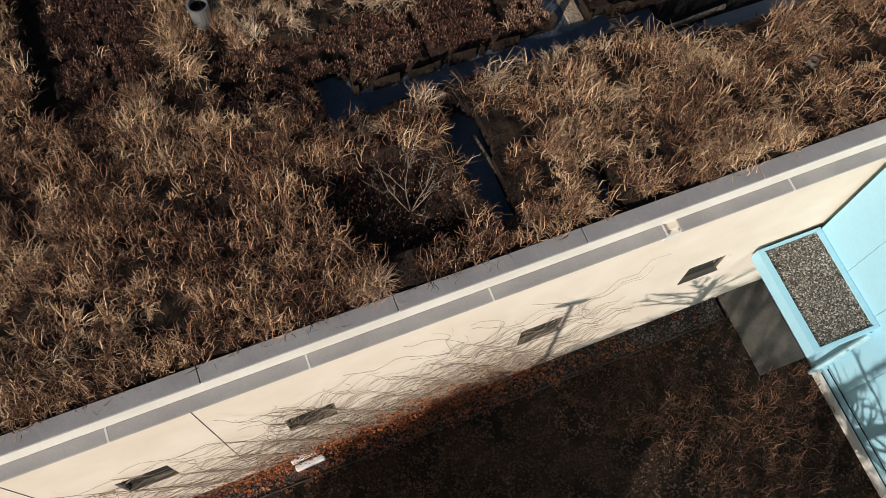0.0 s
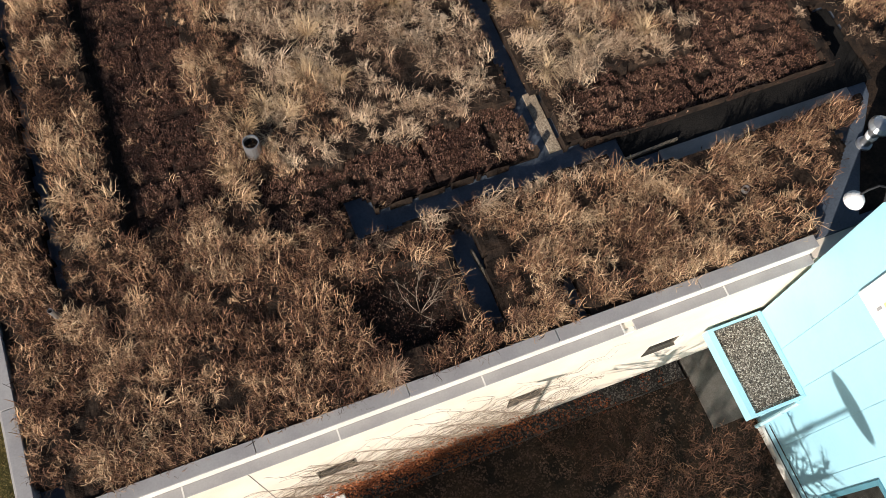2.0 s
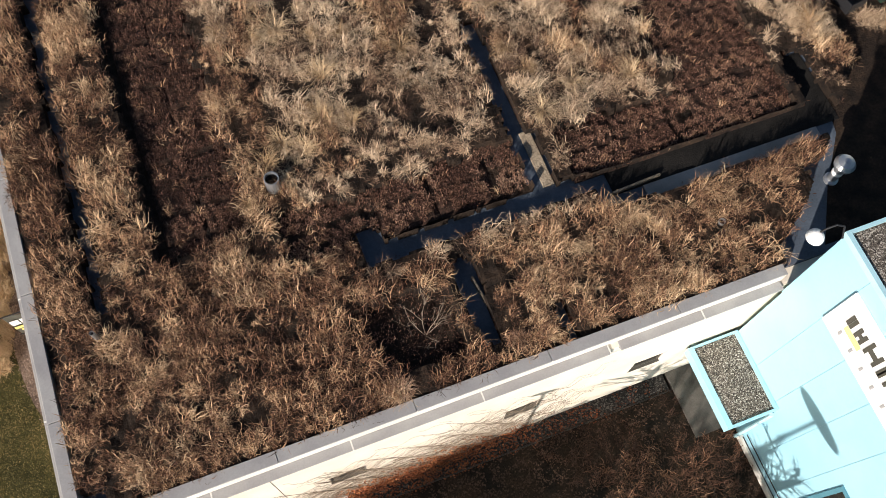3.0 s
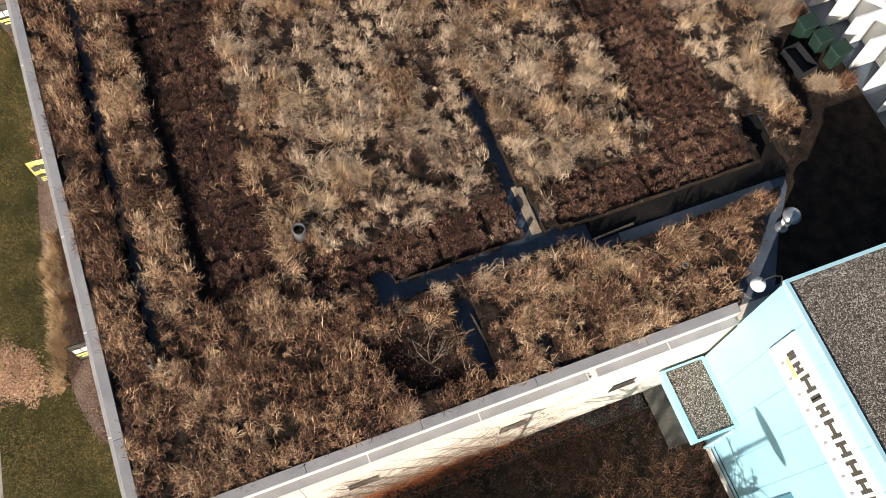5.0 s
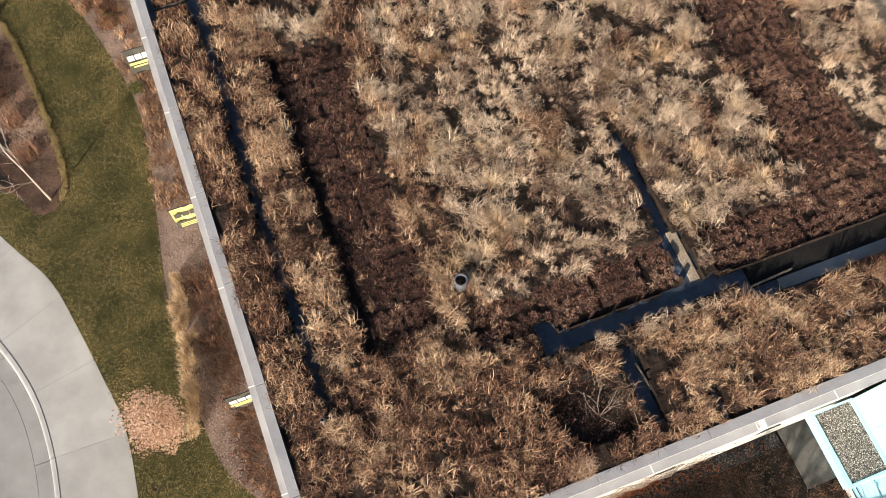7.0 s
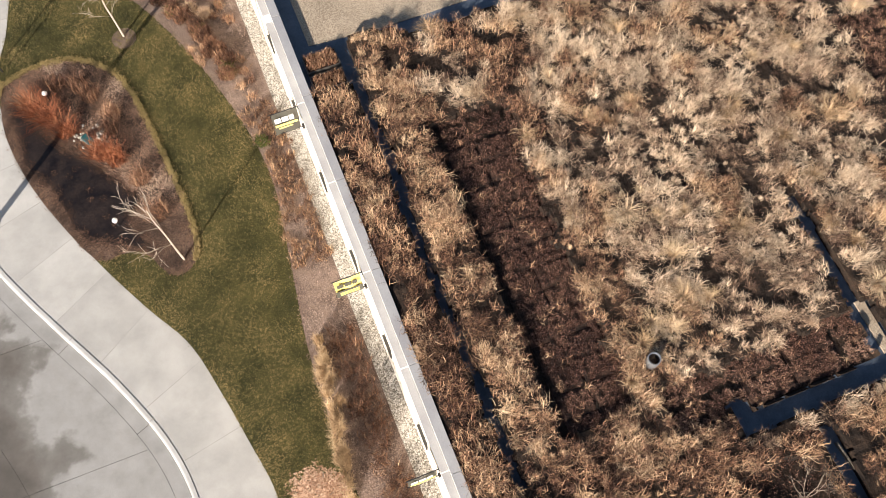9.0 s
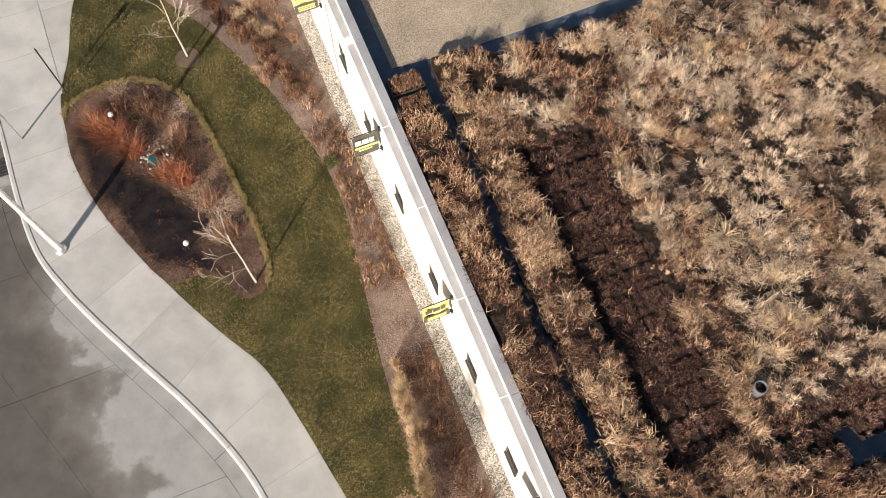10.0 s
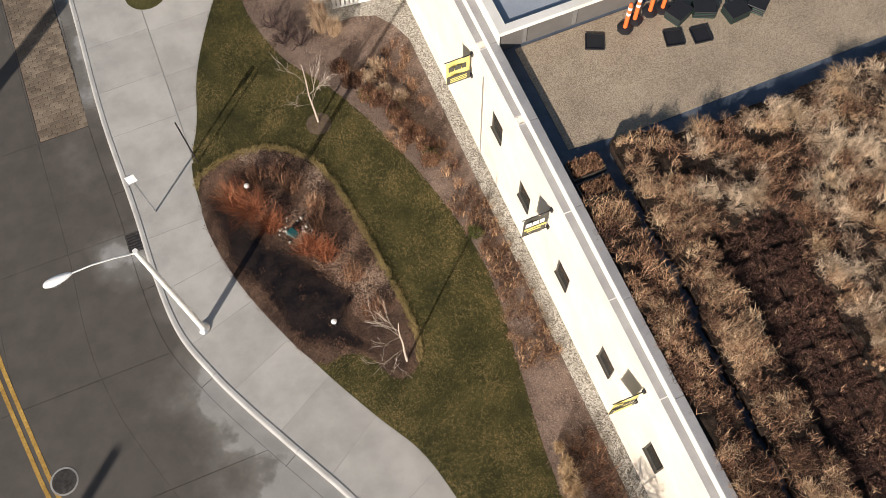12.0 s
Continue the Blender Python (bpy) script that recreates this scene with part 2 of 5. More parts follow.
def road_material():
    """Grey concrete carriageway with broad damp stains."""
    m, nt, b = base_material("stained_concrete_road", 0.75, 0.0, 0.35)
    pos = nt.nodes.new("ShaderNodeNewGeometry").outputs["Position"]
    grey = ramp_node(nt, noise_node(nt, pos, 1.6, 5.0), [(0.3, (0.22, 0.213, 0.20)), (0.7, (0.29, 0.28, 0.265))])
    xyz = nt.nodes.new("ShaderNodeSeparateXYZ")
    nt.links.new(pos, xyz.inputs[0])
    sub, mad, add = (nt.nodes.new("ShaderNodeMath") for _ in range(3))
    mad.operation = "MULTIPLY_ADD"
    sub.operation = "MULTIPLY_ADD"
    sub.inputs[1].default_value = 0.145
    nt.links.new(xyz.outputs["Y"], sub.inputs[0]), nt.links.new(xyz.outputs["X"], sub.inputs[2])
    mad.inputs[1].default_value, mad.inputs[2].default_value = 0.17, 0.17 * 8.4 + 0.06
    nt.links.new(sub.outputs[0], mad.inputs[0])

    def span(sock, a, b, out_a, out_b):
        r = nt.nodes.new("ShaderNodeMapRange")
        r.interpolation_type = "SMOOTHSTEP"
        for k, v in zip(("From Min", "From Max", "To Min", "To Max"), (a, b, out_a, out_b)):
            r.inputs[k].default_value = v
        nt.links.new(sock, r.inputs["Value"])
        return r.outputs["Result"]

    def total(a, b, op="ADD"):
        n = nt.nodes.new("ShaderNodeMath")
        n.operation = op
        nt.links.new(a, n.inputs[0]), nt.links.new(b, n.inputs[1])
        return n.outputs[0]

    # the damp reaches over the gutter further north; a dried patch lies beside the drain, a dry lane past the centre line
    far = nt.nodes.new("ShaderNodeVectorMath")
    far.operation = "DISTANCE"
    far.inputs[1].default_value = (-12.05, 20.9, -0.14)
    nt.links.new(pos, far.inputs[0])
    damp = total(mad.outputs[0], span(xyz.outputs["Y"], 16.6, 18.2, 0.0, -0.22))
    damp = total(damp, span(far.outputs["Value"], 0.2, 1.9, 0.36, 0.0))
    lane = total(span(xyz.outputs["X"], -16.6, -15.9, 0.5, 0.0), span(xyz.outputs["Y"], 17.6, 18.6, 1.0, 0.0), "MULTIPLY")
    damp = total(damp, lane)
    nt.links.new(damp, add.inputs[0]), nt.links.new(noise_node(nt, pos, 0.42, 6.0, 0.55), add.inputs[1])
    stain = ramp_node(nt, add.outputs[0], [(0.36, (0.33, 0.30, 0.27)), (0.46, (0.44, 0.405, 0.37)), (0.57, (0.62, 0.60, 0.57)), (0.62, (1.06, 1.06, 1.05))])
    grain = ramp_node(nt, noise_node(nt, pos, 60, 3.0, 0.7), [(0.3, (0.86,) * 3), (0.7, (1.08,) * 3)])
    a, c = mix_node(nt, "MULTIPLY"), mix_node(nt, "MULTIPLY")
    a.inputs["Factor"].default_value = c.inputs["Factor"].default_value = 1.0
    nt.links.new(grey, a.inputs["A"]), nt.links.new(stain, a.inputs["B"])
    nt.links.new(a.outputs["Result"], c.inputs["A"]), nt.links.new(grain, c.inputs["B"])
    nt.links.new(c.outputs["Result"], b.inputs["Base Color"])
    return m


M["road"] = road_material()


# ---- mesh helpers ----
def link_mesh(name, bm, material, parent=None, label=""):
    me = bpy.data.meshes.new(name)
    bm.normal_update()
    bm.to_mesh(me)
    bm.free()
    if material:
        me.materials.append(material)
    ob = new(name, me)
    ob.parent = parent
    if label:
        ob["label"] = label
    return ob


def part(name, bm, material, parent, label=""):
    return link_mesh(name, bm, material, parent, label)


def thing(name, label, category, group="", at=(0, 0, 0), turn=0.0):
    e = new(name)
    e.empty_display_size = 0.2
    e.matrix_basis = pose(*at, 0, 0, turn)
    return tagged(e, label, category, group)


def structure(ob, label="", category=""):
    return tagged(ob, label, category, "", "structure")


def box(x0, x1, y0, y1, z0, z1, bm=None, bevel=0.0):
    out = bm or bmesh.new()
    made = bmesh.ops.create_cube(out, size=1.0, matrix=Matrix.LocRotScale(((x0 + x1) / 2, (y0 + y1) / 2, (z0 + z1) / 2), None, (abs(x1 - x0), abs(y1 - y0), abs(z1 - z0))))
    if bevel:
        edges = list({e for v in made["verts"] for e in v.link_edges})
        bmesh.ops.bevel(out, geom=edges, offset=bevel, segments=1, affect="EDGES")
    return out


def slab(pts, z0, z1, bm=None):
    """A plate with the outline pts."""
    out = bm or bmesh.new()
    area = sum(a[0] * b[1] - b[0] * a[1] for a, b in zip(pts, pts[1:] + pts[:1]))
    if area < 0:
        pts = pts[::-1]
    top = [out.verts.new((x, y, z1)) for x, y in pts]
    low = [out.verts.new((x, y, z0)) for x, y in pts]
    out.faces.new(top)
    out.faces.new(low[::-1])
    n = len(pts)
    for i in range(n):
        j = (i + 1) % n
        out.faces.new((top[j], top[i], low[i], low[j]))
    out.normal_update()
    bmesh.ops.triangulate(out, faces=[f for f in out.faces if len(f.verts) > 4])
    return out


def strip(a, b, z0, z1):
    """A plate between two lines of equally many points."""
    out = bmesh.new()
    rows = [[out.verts.new((*p, z1)), out.verts.new((*q, z1)), out.verts.new((*q, z0)), out.verts.new((*p, z0))] for p, q in zip(a, b)]
    for r, t in zip(rows, rows[1:]):
        for k in range(4):
            out.faces.new((r[k], r[(k + 1) % 4], t[(k + 1) % 4], t[k]))
    out.faces.new(rows[0])
    out.faces.new(rows[-1][::-1])
    bmesh.ops.recalc_face_normals(out, faces=out.faces)
    return out


def tube(bm, pts, r0, r1=None, n=7, cap=True):
    r1 = r0 if r1 is None else r1
    pts = [Vector(p) for p in pts]
    rings = []
    for i, p in enumerate(pts):
        d = (pts[min(i + 1, len(pts) - 1)] - pts[max(i - 1, 0)]).normalized()
        u = d.orthogonal().normalized()
        w = d.cross(u)
        r = r0 + (r1 - r0) * i / (len(pts) - 1)
        rings.append([bm.verts.new(p + r * (u * math.cos(a) + w * math.sin(a))) for a in (2 * math.pi * k / n for k in range(n))])
    for i, (a, b) in enumerate(zip(rings, rings[1:])):
        # keeps neighbouring rings in step
        best = min(range(n), key=lambda s: (a[0].co - b[s].co).length)
        rings[i + 1] = b = b[best:] + b[:best]
        for k in range(n):
            bm.faces.new((a[k], a[(k + 1) % n], b[(k + 1) % n], b[k]))
    if cap:
        bm.faces.new(rings[0][::-1])
        bm.faces.new(rings[-1])
    return bm


def lathe(bm, profile, n=16, at=(0, 0, 0)):
    rings = []
    for r, z in profile:
        rings.append([bm.verts.new((at[0] + r * math.cos(2 * math.pi * k / n), at[1] + r * math.sin(2 * math.pi * k / n), at[2] + z)) for k in range(n)])
    for a, b in zip(rings, rings[1:]):
        for k in range(n):
            bm.faces.new((a[k], a[(k + 1) % n], b[(k + 1) % n], b[k]))
    return bm


def smooth_curve(pts, step=0.35):
    """Points at even steps along a smooth line through pts."""
    pts = [Vector((*p, 0)) for p in pts]
    ext = [2 * pts[0] - pts[1]] + pts + [2 * pts[-1] - pts[-2]]
    fine = []
    for i in range(1, len(ext) - 2):
        p0, p1, p2, p3 = ext[i - 1:i + 3]
        for k in range(24):
            t = k / 24
            fine.append(0.5 * (2 * p1 + (p2 - p0) * t + (2 * p0 - 5 * p1 + 4 * p2 - p3) * t * t + (3 * p1 - p0 - 3 * p2 + p3) * t ** 3))
    fine.append(pts[-1])
    out, run = [fine[0]], 0.0
    for a, b in zip(fine, fine[1:]):
        run += (b - a).length
        if run >= step:
            out.append(b)
            run = 0.0
    if (out[-1] - fine[-1]).length > 0.05:
        out.append(fine[-1])
    return [(p.x, p.y) for p in out]


def shifted(line, d):
    """The line moved sideways by d to its left."""
    out = []
    for i, p in enumerate(line):
        a, b = Vector(line[max(i - 1, 0)]), Vector(line[min(i + 1, len(line) - 1)])
        t = (b - a).normalized()
        out.append((p[0] - t.y * d, p[1] + t.x * d))
    return out


def x_at(line, y):
    for (xa, ya), (xb, yb) in zip(line, line[1:]):
        if min(ya, yb) <= y <= max(ya, yb) and ya != yb:
            return xa + (xb - xa) * (y - ya) / (yb - ya)
    return line[0][0] if abs(y - line[0][1]) < abs(y - line[-1][1]) else line[-1][0]


RNG = np.random.default_rng(7)


def blades(name, root, way, length, height, width, tone, material, parent=None, droop=0.75, leaf=False):
    """One mesh of many bent blades, or of pointed leaves: roots (n, 3), flat ways (n, 2), lengths, heights, widths, tones."""
    n = len(root)
    side = np.stack([-way[:, 1], way[:, 0], np.zeros(n)], 1) * (width / 2)[:, None]
    way3 = np.stack([way[:, 0], way[:, 1], np.zeros(n)], 1)
    up = np.array([0, 0, 1.0])
    sway = side / np.maximum(width / 2, 1e-4)[:, None] * length[:, None]
    bend = RNG.normal(0, 0.16, (n, 2))
    low = root + way3 * (length * 0.24)[:, None] + up * (height * 0.58)[:, None] + sway * bend[:, :1] * 0.6
    mid = root + way3 * (length * 0.62)[:, None] + up * (height * 0.92)[:, None] + sway * bend[:, 1:]
    tip = root + way3 * length[:, None] + up * (height * droop)[:, None] + sway * RNG.normal(0, 0.12, (n, 1))
    v = np.stack([root - side, root + side, low - side * 0.9, low + side * 0.9, mid - side * 0.7, mid + side * 0.7, tip], 1).reshape(-1, 3)
    tri = np.array([[0, 1, 3], [0, 3, 2], [2, 3, 5], [2, 5, 4], [4, 5, 6]])
    if leaf:
        v = np.stack([root, mid - side, mid + side, tip], 1).reshape(-1, 3)
        tri = np.array([[0, 2, 1], [1, 2, 3]])
    each = 4 if leaf else 7
    idx = (np.arange(n)[:, None, None] * each + tri[None]).reshape(-1)
    me = bpy.data.meshes.new(name)
    me.vertices.add(len(v))
    me.vertices.foreach_set("co", v.astype(np.float32).ravel())
    me.loops.add(len(idx))
    me.loops.foreach_set("vertex_index", idx.astype(np.int32))
    me.polygons.add(n * len(tri))
    me.polygons.foreach_set("loop_start", np.arange(0, len(idx), 3, dtype=np.int32))
    me.update(calc_edges=True)
    at = me.attributes.new("tone", "FLOAT", "POINT")
    at.data.foreach_set("value", np.repeat(tone, each).astype(np.float32))
    me.materials.append(material)
    ob = new(name, me)
    ob.parent = parent
    return ob


def tufts(centre, count, spread, length, height, width, tone_c, tone_j, drift=0.0, fan=1.0, lift=0.0):
    """Blade data for clumps: centre (m, 3), and per-clump means. Blades fan out from each centre and lean to one side by drift."""
    m = len(centre)
    k = np.repeat(np.arange(m), count)
    n = len(k)
    a = RNG.uniform(0, 2 * np.pi, n)
    lean = np.array([7.5 * noise.noise(Vector((x * 0.55, y * 0.55, 8.3))) for x, y in centre[:, :2]]) + RNG.normal(0, 0.75, m)
    w = np.stack([np.cos(a) * fan + drift * np.cos(lean[k]), np.sin(a) * fan + drift * np.sin(lean[k])], 1)
    w /= np.linalg.norm(w, axis=1)[:, None] + 1e-6
    r = np.sqrt(RNG.uniform(0, 1, n)) * spread[k]
    b = RNG.uniform(0, 2 * np.pi, n)
    dome = lift * height[k] * RNG.uniform(0, 1, n) * (1.05 - (r / np.maximum(spread[k], 1e-6)) ** 2)
    root = centre[k] + np.stack([r * np.cos(b), r * np.sin(b), dome], 1)
    out_l = length[k] * RNG.uniform(0.45, 1.15, n)
    out_h = height[k] * RNG.uniform(0.4, 1.15, n)
    tone = np.clip(tone_c[k] + RNG.normal(0, tone_j, n), 0, 1)
    return root, w, out_l, out_h, width * np.clip(np.exp(RNG.normal(0, 0.45, n)), 0.5, 2.4), tone


def joined(sets):
    return [np.concatenate(c) for c in zip(*sets)]


def scatter(x0, x1, y0, y1, step, keep=None):
    """Jittered grid points."""
    gx, gy = np.meshgrid(np.arange(x0, x1, step), np.arange(y0, y1, step))
    p = np.stack([gx.ravel(), gy.ravel()], 1) + RNG.uniform(0, step, (gx.size, 2))
    if keep is not None:
        p = p[[bool(keep(x, y)) for x, y in p]]
    return p


def with_z(p, z):
    return np.column_stack([p, np.full(len(p), z)])


def inside(poly):
    def test(x, y):
        hit = False
        for (xa, ya), (xb, yb) in zip(poly, poly[1:] + poly[:1]):
            if (ya > y) != (yb > y) and x < (xb - xa) * (y - ya) / (yb - ya) + xa:
                hit = not hit
        return hit
    return test


def patch(x, y, s=0.5):
    return noise.noise(Vector((x * s, y * s, 3.1)))


# ---- ground, road, paving ----
KERB = smooth_curve([(-10.6, 48), (-10.7, 38), (-10.75, 31.2), (-10.88, 26.3), (-10.76, 22.4), (-10.74, 19.9), (-10.55, 17.9), (-9.97, 16.3), (-9.35, 15.0), (-8.55, 13.5), (-7.42, 11.4), (-6.54, 9.28), (-6.2, 7.4), (-6.3, 5.0), (-7.0, 0.0), (-9.5, -8), (-13, -18)])
GUTTER = shifted(KERB, -0.6)
WALK = smooth_curve([(-3.5, 33.5), (-4.6, 31.5), (-6.16, 29.25), (-7.48, 26.74), (-8.14, 24.6), (-8.75, 23.06), (-8.83, 20.9), (-8.51, 18.94), (-7.85, 17.0), (-7.07, 15.17), (-6.1, 13.3), (-5.25, 11.8), (-4.78, 10.0), (-4.46, 8.4), (-4.18, 6.7), (-4.34, 4.27), (-5.0, 0.0), (-7.3, -8), (-11, -18)])
LAWN_E = smooth_curve([(-5.0, 30.5), (-5.25, 28.4), (-4.68, 26.0), (-3.54, 24.1), (-2.45, 21.5), (-1.6, 18.3), (-1.36, 15.9), (-1.72, 13.0), (-2.02, 10.8), (-2.12, 9.2), (-2.15, 6.8), (-1.9, 4.66), (-1.05, 2.98), (-0.9, 0.5), (-1.6, -3), (-4, -10)])
ISLAND = smooth_curve([(-8.70, 22.62), (-7.9, 22.95), (-7.25, 23.0), (-6.5, 22.92), (-5.83, 22.6), (-4.98, 21.68), (-4.62, 20.4), (-4.45, 19.2), (-4.2, 17.12), (-4.12, 15.3), (-4.4, 14.2), (-5.15, 14.08), (-5.6, 14.9), (-5.95, 15.25), (-6.6, 15.35), (-7.15, 15.4), (-7.92, 17.0), (-8.58, 18.94), (-8.9, 20.9), (-8.70, 22.62)])[:-1]

g = bmesh.new()
bmesh.ops.create_grid(g, x_segments=2, y_segments=2, size=1500, matrix=Matrix.Translation((0, 0, -0.32)))
structure(link_mesh("ground", g, M["yard"]), "bare soil in the shade-darkened yard colour, reaching far around the building", "ground")

road = new("road")
structure(road, "grey concrete roadway with damp stains and a yellow centre line", "road")
MID = smooth_curve([(-13.2, 49), (-13.2, 38), (-13.2, 26), (-13.18, 22), (-13.28, 18.6), (-13.0, 16.4), (-12.5, 14.7), (-11.9, 13.0), (-10.6, 9.3), (-10.0, 5.0), (-10.6, 0.0), (-13.2, -8), (-16.8, -19)])
ROAD_Y = [-18, -8, -3.4, 0.9, 5.1, 9.3, 13.6, 17.45, 21.75, 26.05, 30.4, 34.7, 48]
PAVER_X = (-13.08, -11.5)
for ya, yb in zip(ROAD_Y, ROAD_Y[1:]):
    ends = [yb - 0.007] + [y for _, y in MID if ya + 0.05 < y < yb - 0.05] + [ya + 0.007]
    mid = [(x_at(MID, y), y) for y in ends]
    for da, db in ((-13.0, -6.82), (-6.81, -2.406), (-2.4, -0.003)):
        part("road_slab", slab([(x + db, y) for x, y in mid] + [(x + da, y) for x, y in reversed(mid)], -0.30, -0.14), M["road"], road)
    right = [(x - 0.012, y) for x, y in GUTTER if ya + 0.05 < y < yb - 0.05]
    a, b = (x_at(GUTTER, ya) - 0.012, ya + 0.007), (x_at(GUTTER, yb) - 0.012, yb - 0.007)
    edge = [b] + right + [a]
    if ya >= 26:
        edge = [(-13.13, yb - 0.007), (-13.13, ya + 0.007)]
    part("road_slab", slab([(x + 0.003, y) for x, y in reversed(mid)] + edge, -0.30, -0.14), M["road"], road)
    if ya >= 26:
        part("road_slab", slab([(PAVER_X[1] + 0.05, ya + 0.007), (PAVER_X[1] + 0.05, yb - 0.007)] + [b] + right + [a], -0.30, -0.14), M["road"], road)
part("joint_bed", slab([(-27, -18), (-27, 48)] + [(x, y) for x, y in GUTTER], -0.30, -0.155), M["seam"], road)
for off in (0.0, 0.24):
    line = smooth_curve([(-17.6 + off, 26), (-16.3 + off, 21), (-15.98 + off, 18.7), (-15.62 + off, 16.4), (-15.30 + off, 14.6), (-14.6 + off, 12), (-12.6 + off, 6), (-11.5 + off, 0)])
    part("yellow_line", strip(line, shifted(line, -0.12), -0.15, -0.134), M["yellow_line"], road)

gutter = new("gutter")
structure(gutter, "concrete gutter strip along the kerb", "gutter")
kerb = new("kerb")
structure(kerb, "pale concrete kerb curving along the pavement", "kerb")
run, cuts = 0.0, [0]
for i, (a, b) in enumerate(zip(KERB, KERB[1:])):
    run += math.dist(a, b)
    if run > 3.4:
        cuts.append(i + 1)
        run = 0.0
cuts = sorted({*cuts, len(KERB) - 1})
FACE = shifted(KERB, -0.19)


def trimmed(line, i, j, gap=0.008):
    seg = line[i:j + 1]
    if len(seg) < 2:
        return seg
    a, b = Vector(seg[0]), Vector(seg[1])
    c, d = Vector(seg[-1]), Vector(seg[-2])
    return [tuple(a + (b - a).normalized() * gap)] + seg[1:-1] + [tuple(c + (d - c).normalized() * gap)]


def kerb_stone(i, j):
    """One kerb length: battered face, rounded nose, narrow top."""
    lines = [(trimmed(shifted(KERB, -d), i, j), z) for d, z in ((0.19, -0.3), (0.185, -0.13), (0.15, -0.03), (0.125, 0.0), (0.09, 0.012), (0.0, 0.012), (0.0, -0.3))]
    out = bmesh.new()
    rows = [[out.verts.new((*line[k], z)) for line, z in lines] for k in range(len(lines[0][0]))]
    for r, t in zip(rows, rows[1:]):
        for k in range(len(lines)):
            n = (k + 1) % len(lines)
            out.faces.new((r[k], r[n], t[n], t[k]))
    out.faces.new(rows[0])
    out.faces.new(rows[-1][::-1])
    bmesh.ops.recalc_face_normals(out, faces=out.faces)
    return out


for i, j in zip(cuts, cuts[1:]):
    part("gutter_piece", strip(trimmed(GUTTER, i, j), trimmed(FACE, i, j), -0.30, -0.135), M["road"], gutter)
    part("kerb_stone", kerb_stone(i, j), M["kerb"], kerb)

pavement = new("pavement")
structure(pavement, "pale concrete pavement with sawn joints", "pavement")
part("joint_bed", slab(KERB + WALK[::-1], -0.30, -0.008), M["pad"], pavement)

part("joint_bed", slab([(-9.5, 28.5), (-3.3, 30.6), (-4.0, 40), (-9.5, 40)], -0.30, -0.012), M["concrete"], pavement)


def across(i):
    """From kerb point i straight over to the lawn edge."""
    a, b = Vector(KERB[max(i - 1, 0)]), Vector(KERB[min(i + 1, len(KERB) - 1)])
    t = (b - a).normalized()
    n, p = Vector((-t.y, t.x)), Vector(KERB[i])
    best = min(WALK, key=lambda q: abs((Vector(q) - p).dot(t)) + (9 if (Vector(q) - p).dot(n) < 0 else 0))
    return WALK.index(best)


run, marks = 0.0, []
start = min(range(len(KERB)), key=lambda k: abs(KERB[k][1] - 17.55))
for sgn in (1, -1):
    i, run = start, 0.0
    if sgn == 1:
        marks.append(i)
    while 0 < i + sgn < len(KERB) - 1:
        run += math.dist(KERB[i], KERB[i + sgn])
        i += sgn
        if run > 1.75:
            marks.append(i)
            run = 0.0
marks = sorted(set(marks))
for i, j in zip(marks, marks[1:]):
    a, b = across(i), across(j)
    if b <= a:
        continue
    left, right = trimmed(KERB, i, j, 0.01), trimmed(WALK, a, b, 0.01)
    left = shifted(left, 0.012)
    if KERB[i][1] > 23.2 and KERB[j][1] > 23.0:
        part("paving_panel", slab(left + [(-8.63, left[-1][1]), (-8.63, left[0][1])], -0.25, 0.0), M["concrete"], pavement)
        if right[0][0] > -8.55:
            part("paving_panel", slab([(-8.605, right[0][1]), (-8.605, right[-1][1])] + right[::-1], -0.25, 0.0), M["concrete"], pavement)
    else:
        part("paving_panel", slab(left + right[::-1], -0.25, -0.004), M["concrete"], pavement)

LAWN_Y = [30.4 - 0.3 * k for k in range(134)]
structure(link_mesh("lawn", strip([(x_at(WALK, y), y) for y in LAWN_Y], [(x_at(LAWN_E, y), y) for y in LAWN_Y], -0.30, -0.01), M["lawn"]), "olive autumn lawn between pavement and planting beds", "lawn")
structure(link_mesh("island_bed", slab(ISLAND, -0.28, 0.015), M["leafbed"]), "leaf-strewn rain garden bed with dark wet hollow", "planting bed")
POND = smooth_curve([(-8.45, 22.0), (-8.18, 21.67), (-7.9, 20.7), (-7.32, 19.76), (-6.68, 18.93), (-6.11, 18.17), (-5.72, 17.56), (-5.5, 16.97), (-5.87, 16.45), (-5.8, 15.85), (-5.46, 15.23), (-5.45, 14.95), (-5.83, 15.3), (-6.53, 15.73), (-7.04, 16.03), (-7.48, 16.6), (-7.7, 17.51), (-7.95, 18.4), (-8.32, 19.05), (-8.5, 19.84), (-8.57, 20.81), (-8.6, 21.56), (-8.45, 22.0)], 0.12)[:-1]
POND = [(x + 0.12 * noise.noise(Vector((x * 3, y * 3, 1))) + 0.06 * noise.noise(Vector((x * 9, y * 9, 4))), y + 0.12 * noise.noise(Vector((x * 3, y * 3, 7)))) for x, y in POND]
structure(link_mesh("wet_hollow", slab(POND, -0.2, 0.021), M["mud"]), "dark wet mud in the hollow of the bed", "mud")
structure(link_mesh("mulch_bed", slab(LAWN_E + [(-0.44, -6), (-0.44, 25.0), (-0.75, 25.8), (-1.15, 26.35), (-1.9, 26.62), (-2.9, 26.6), (-3.2, 30.5)], -0.30, 0.005), M["mulch"]), "pinkish brown bark mulch bed along the wall", "planting bed")
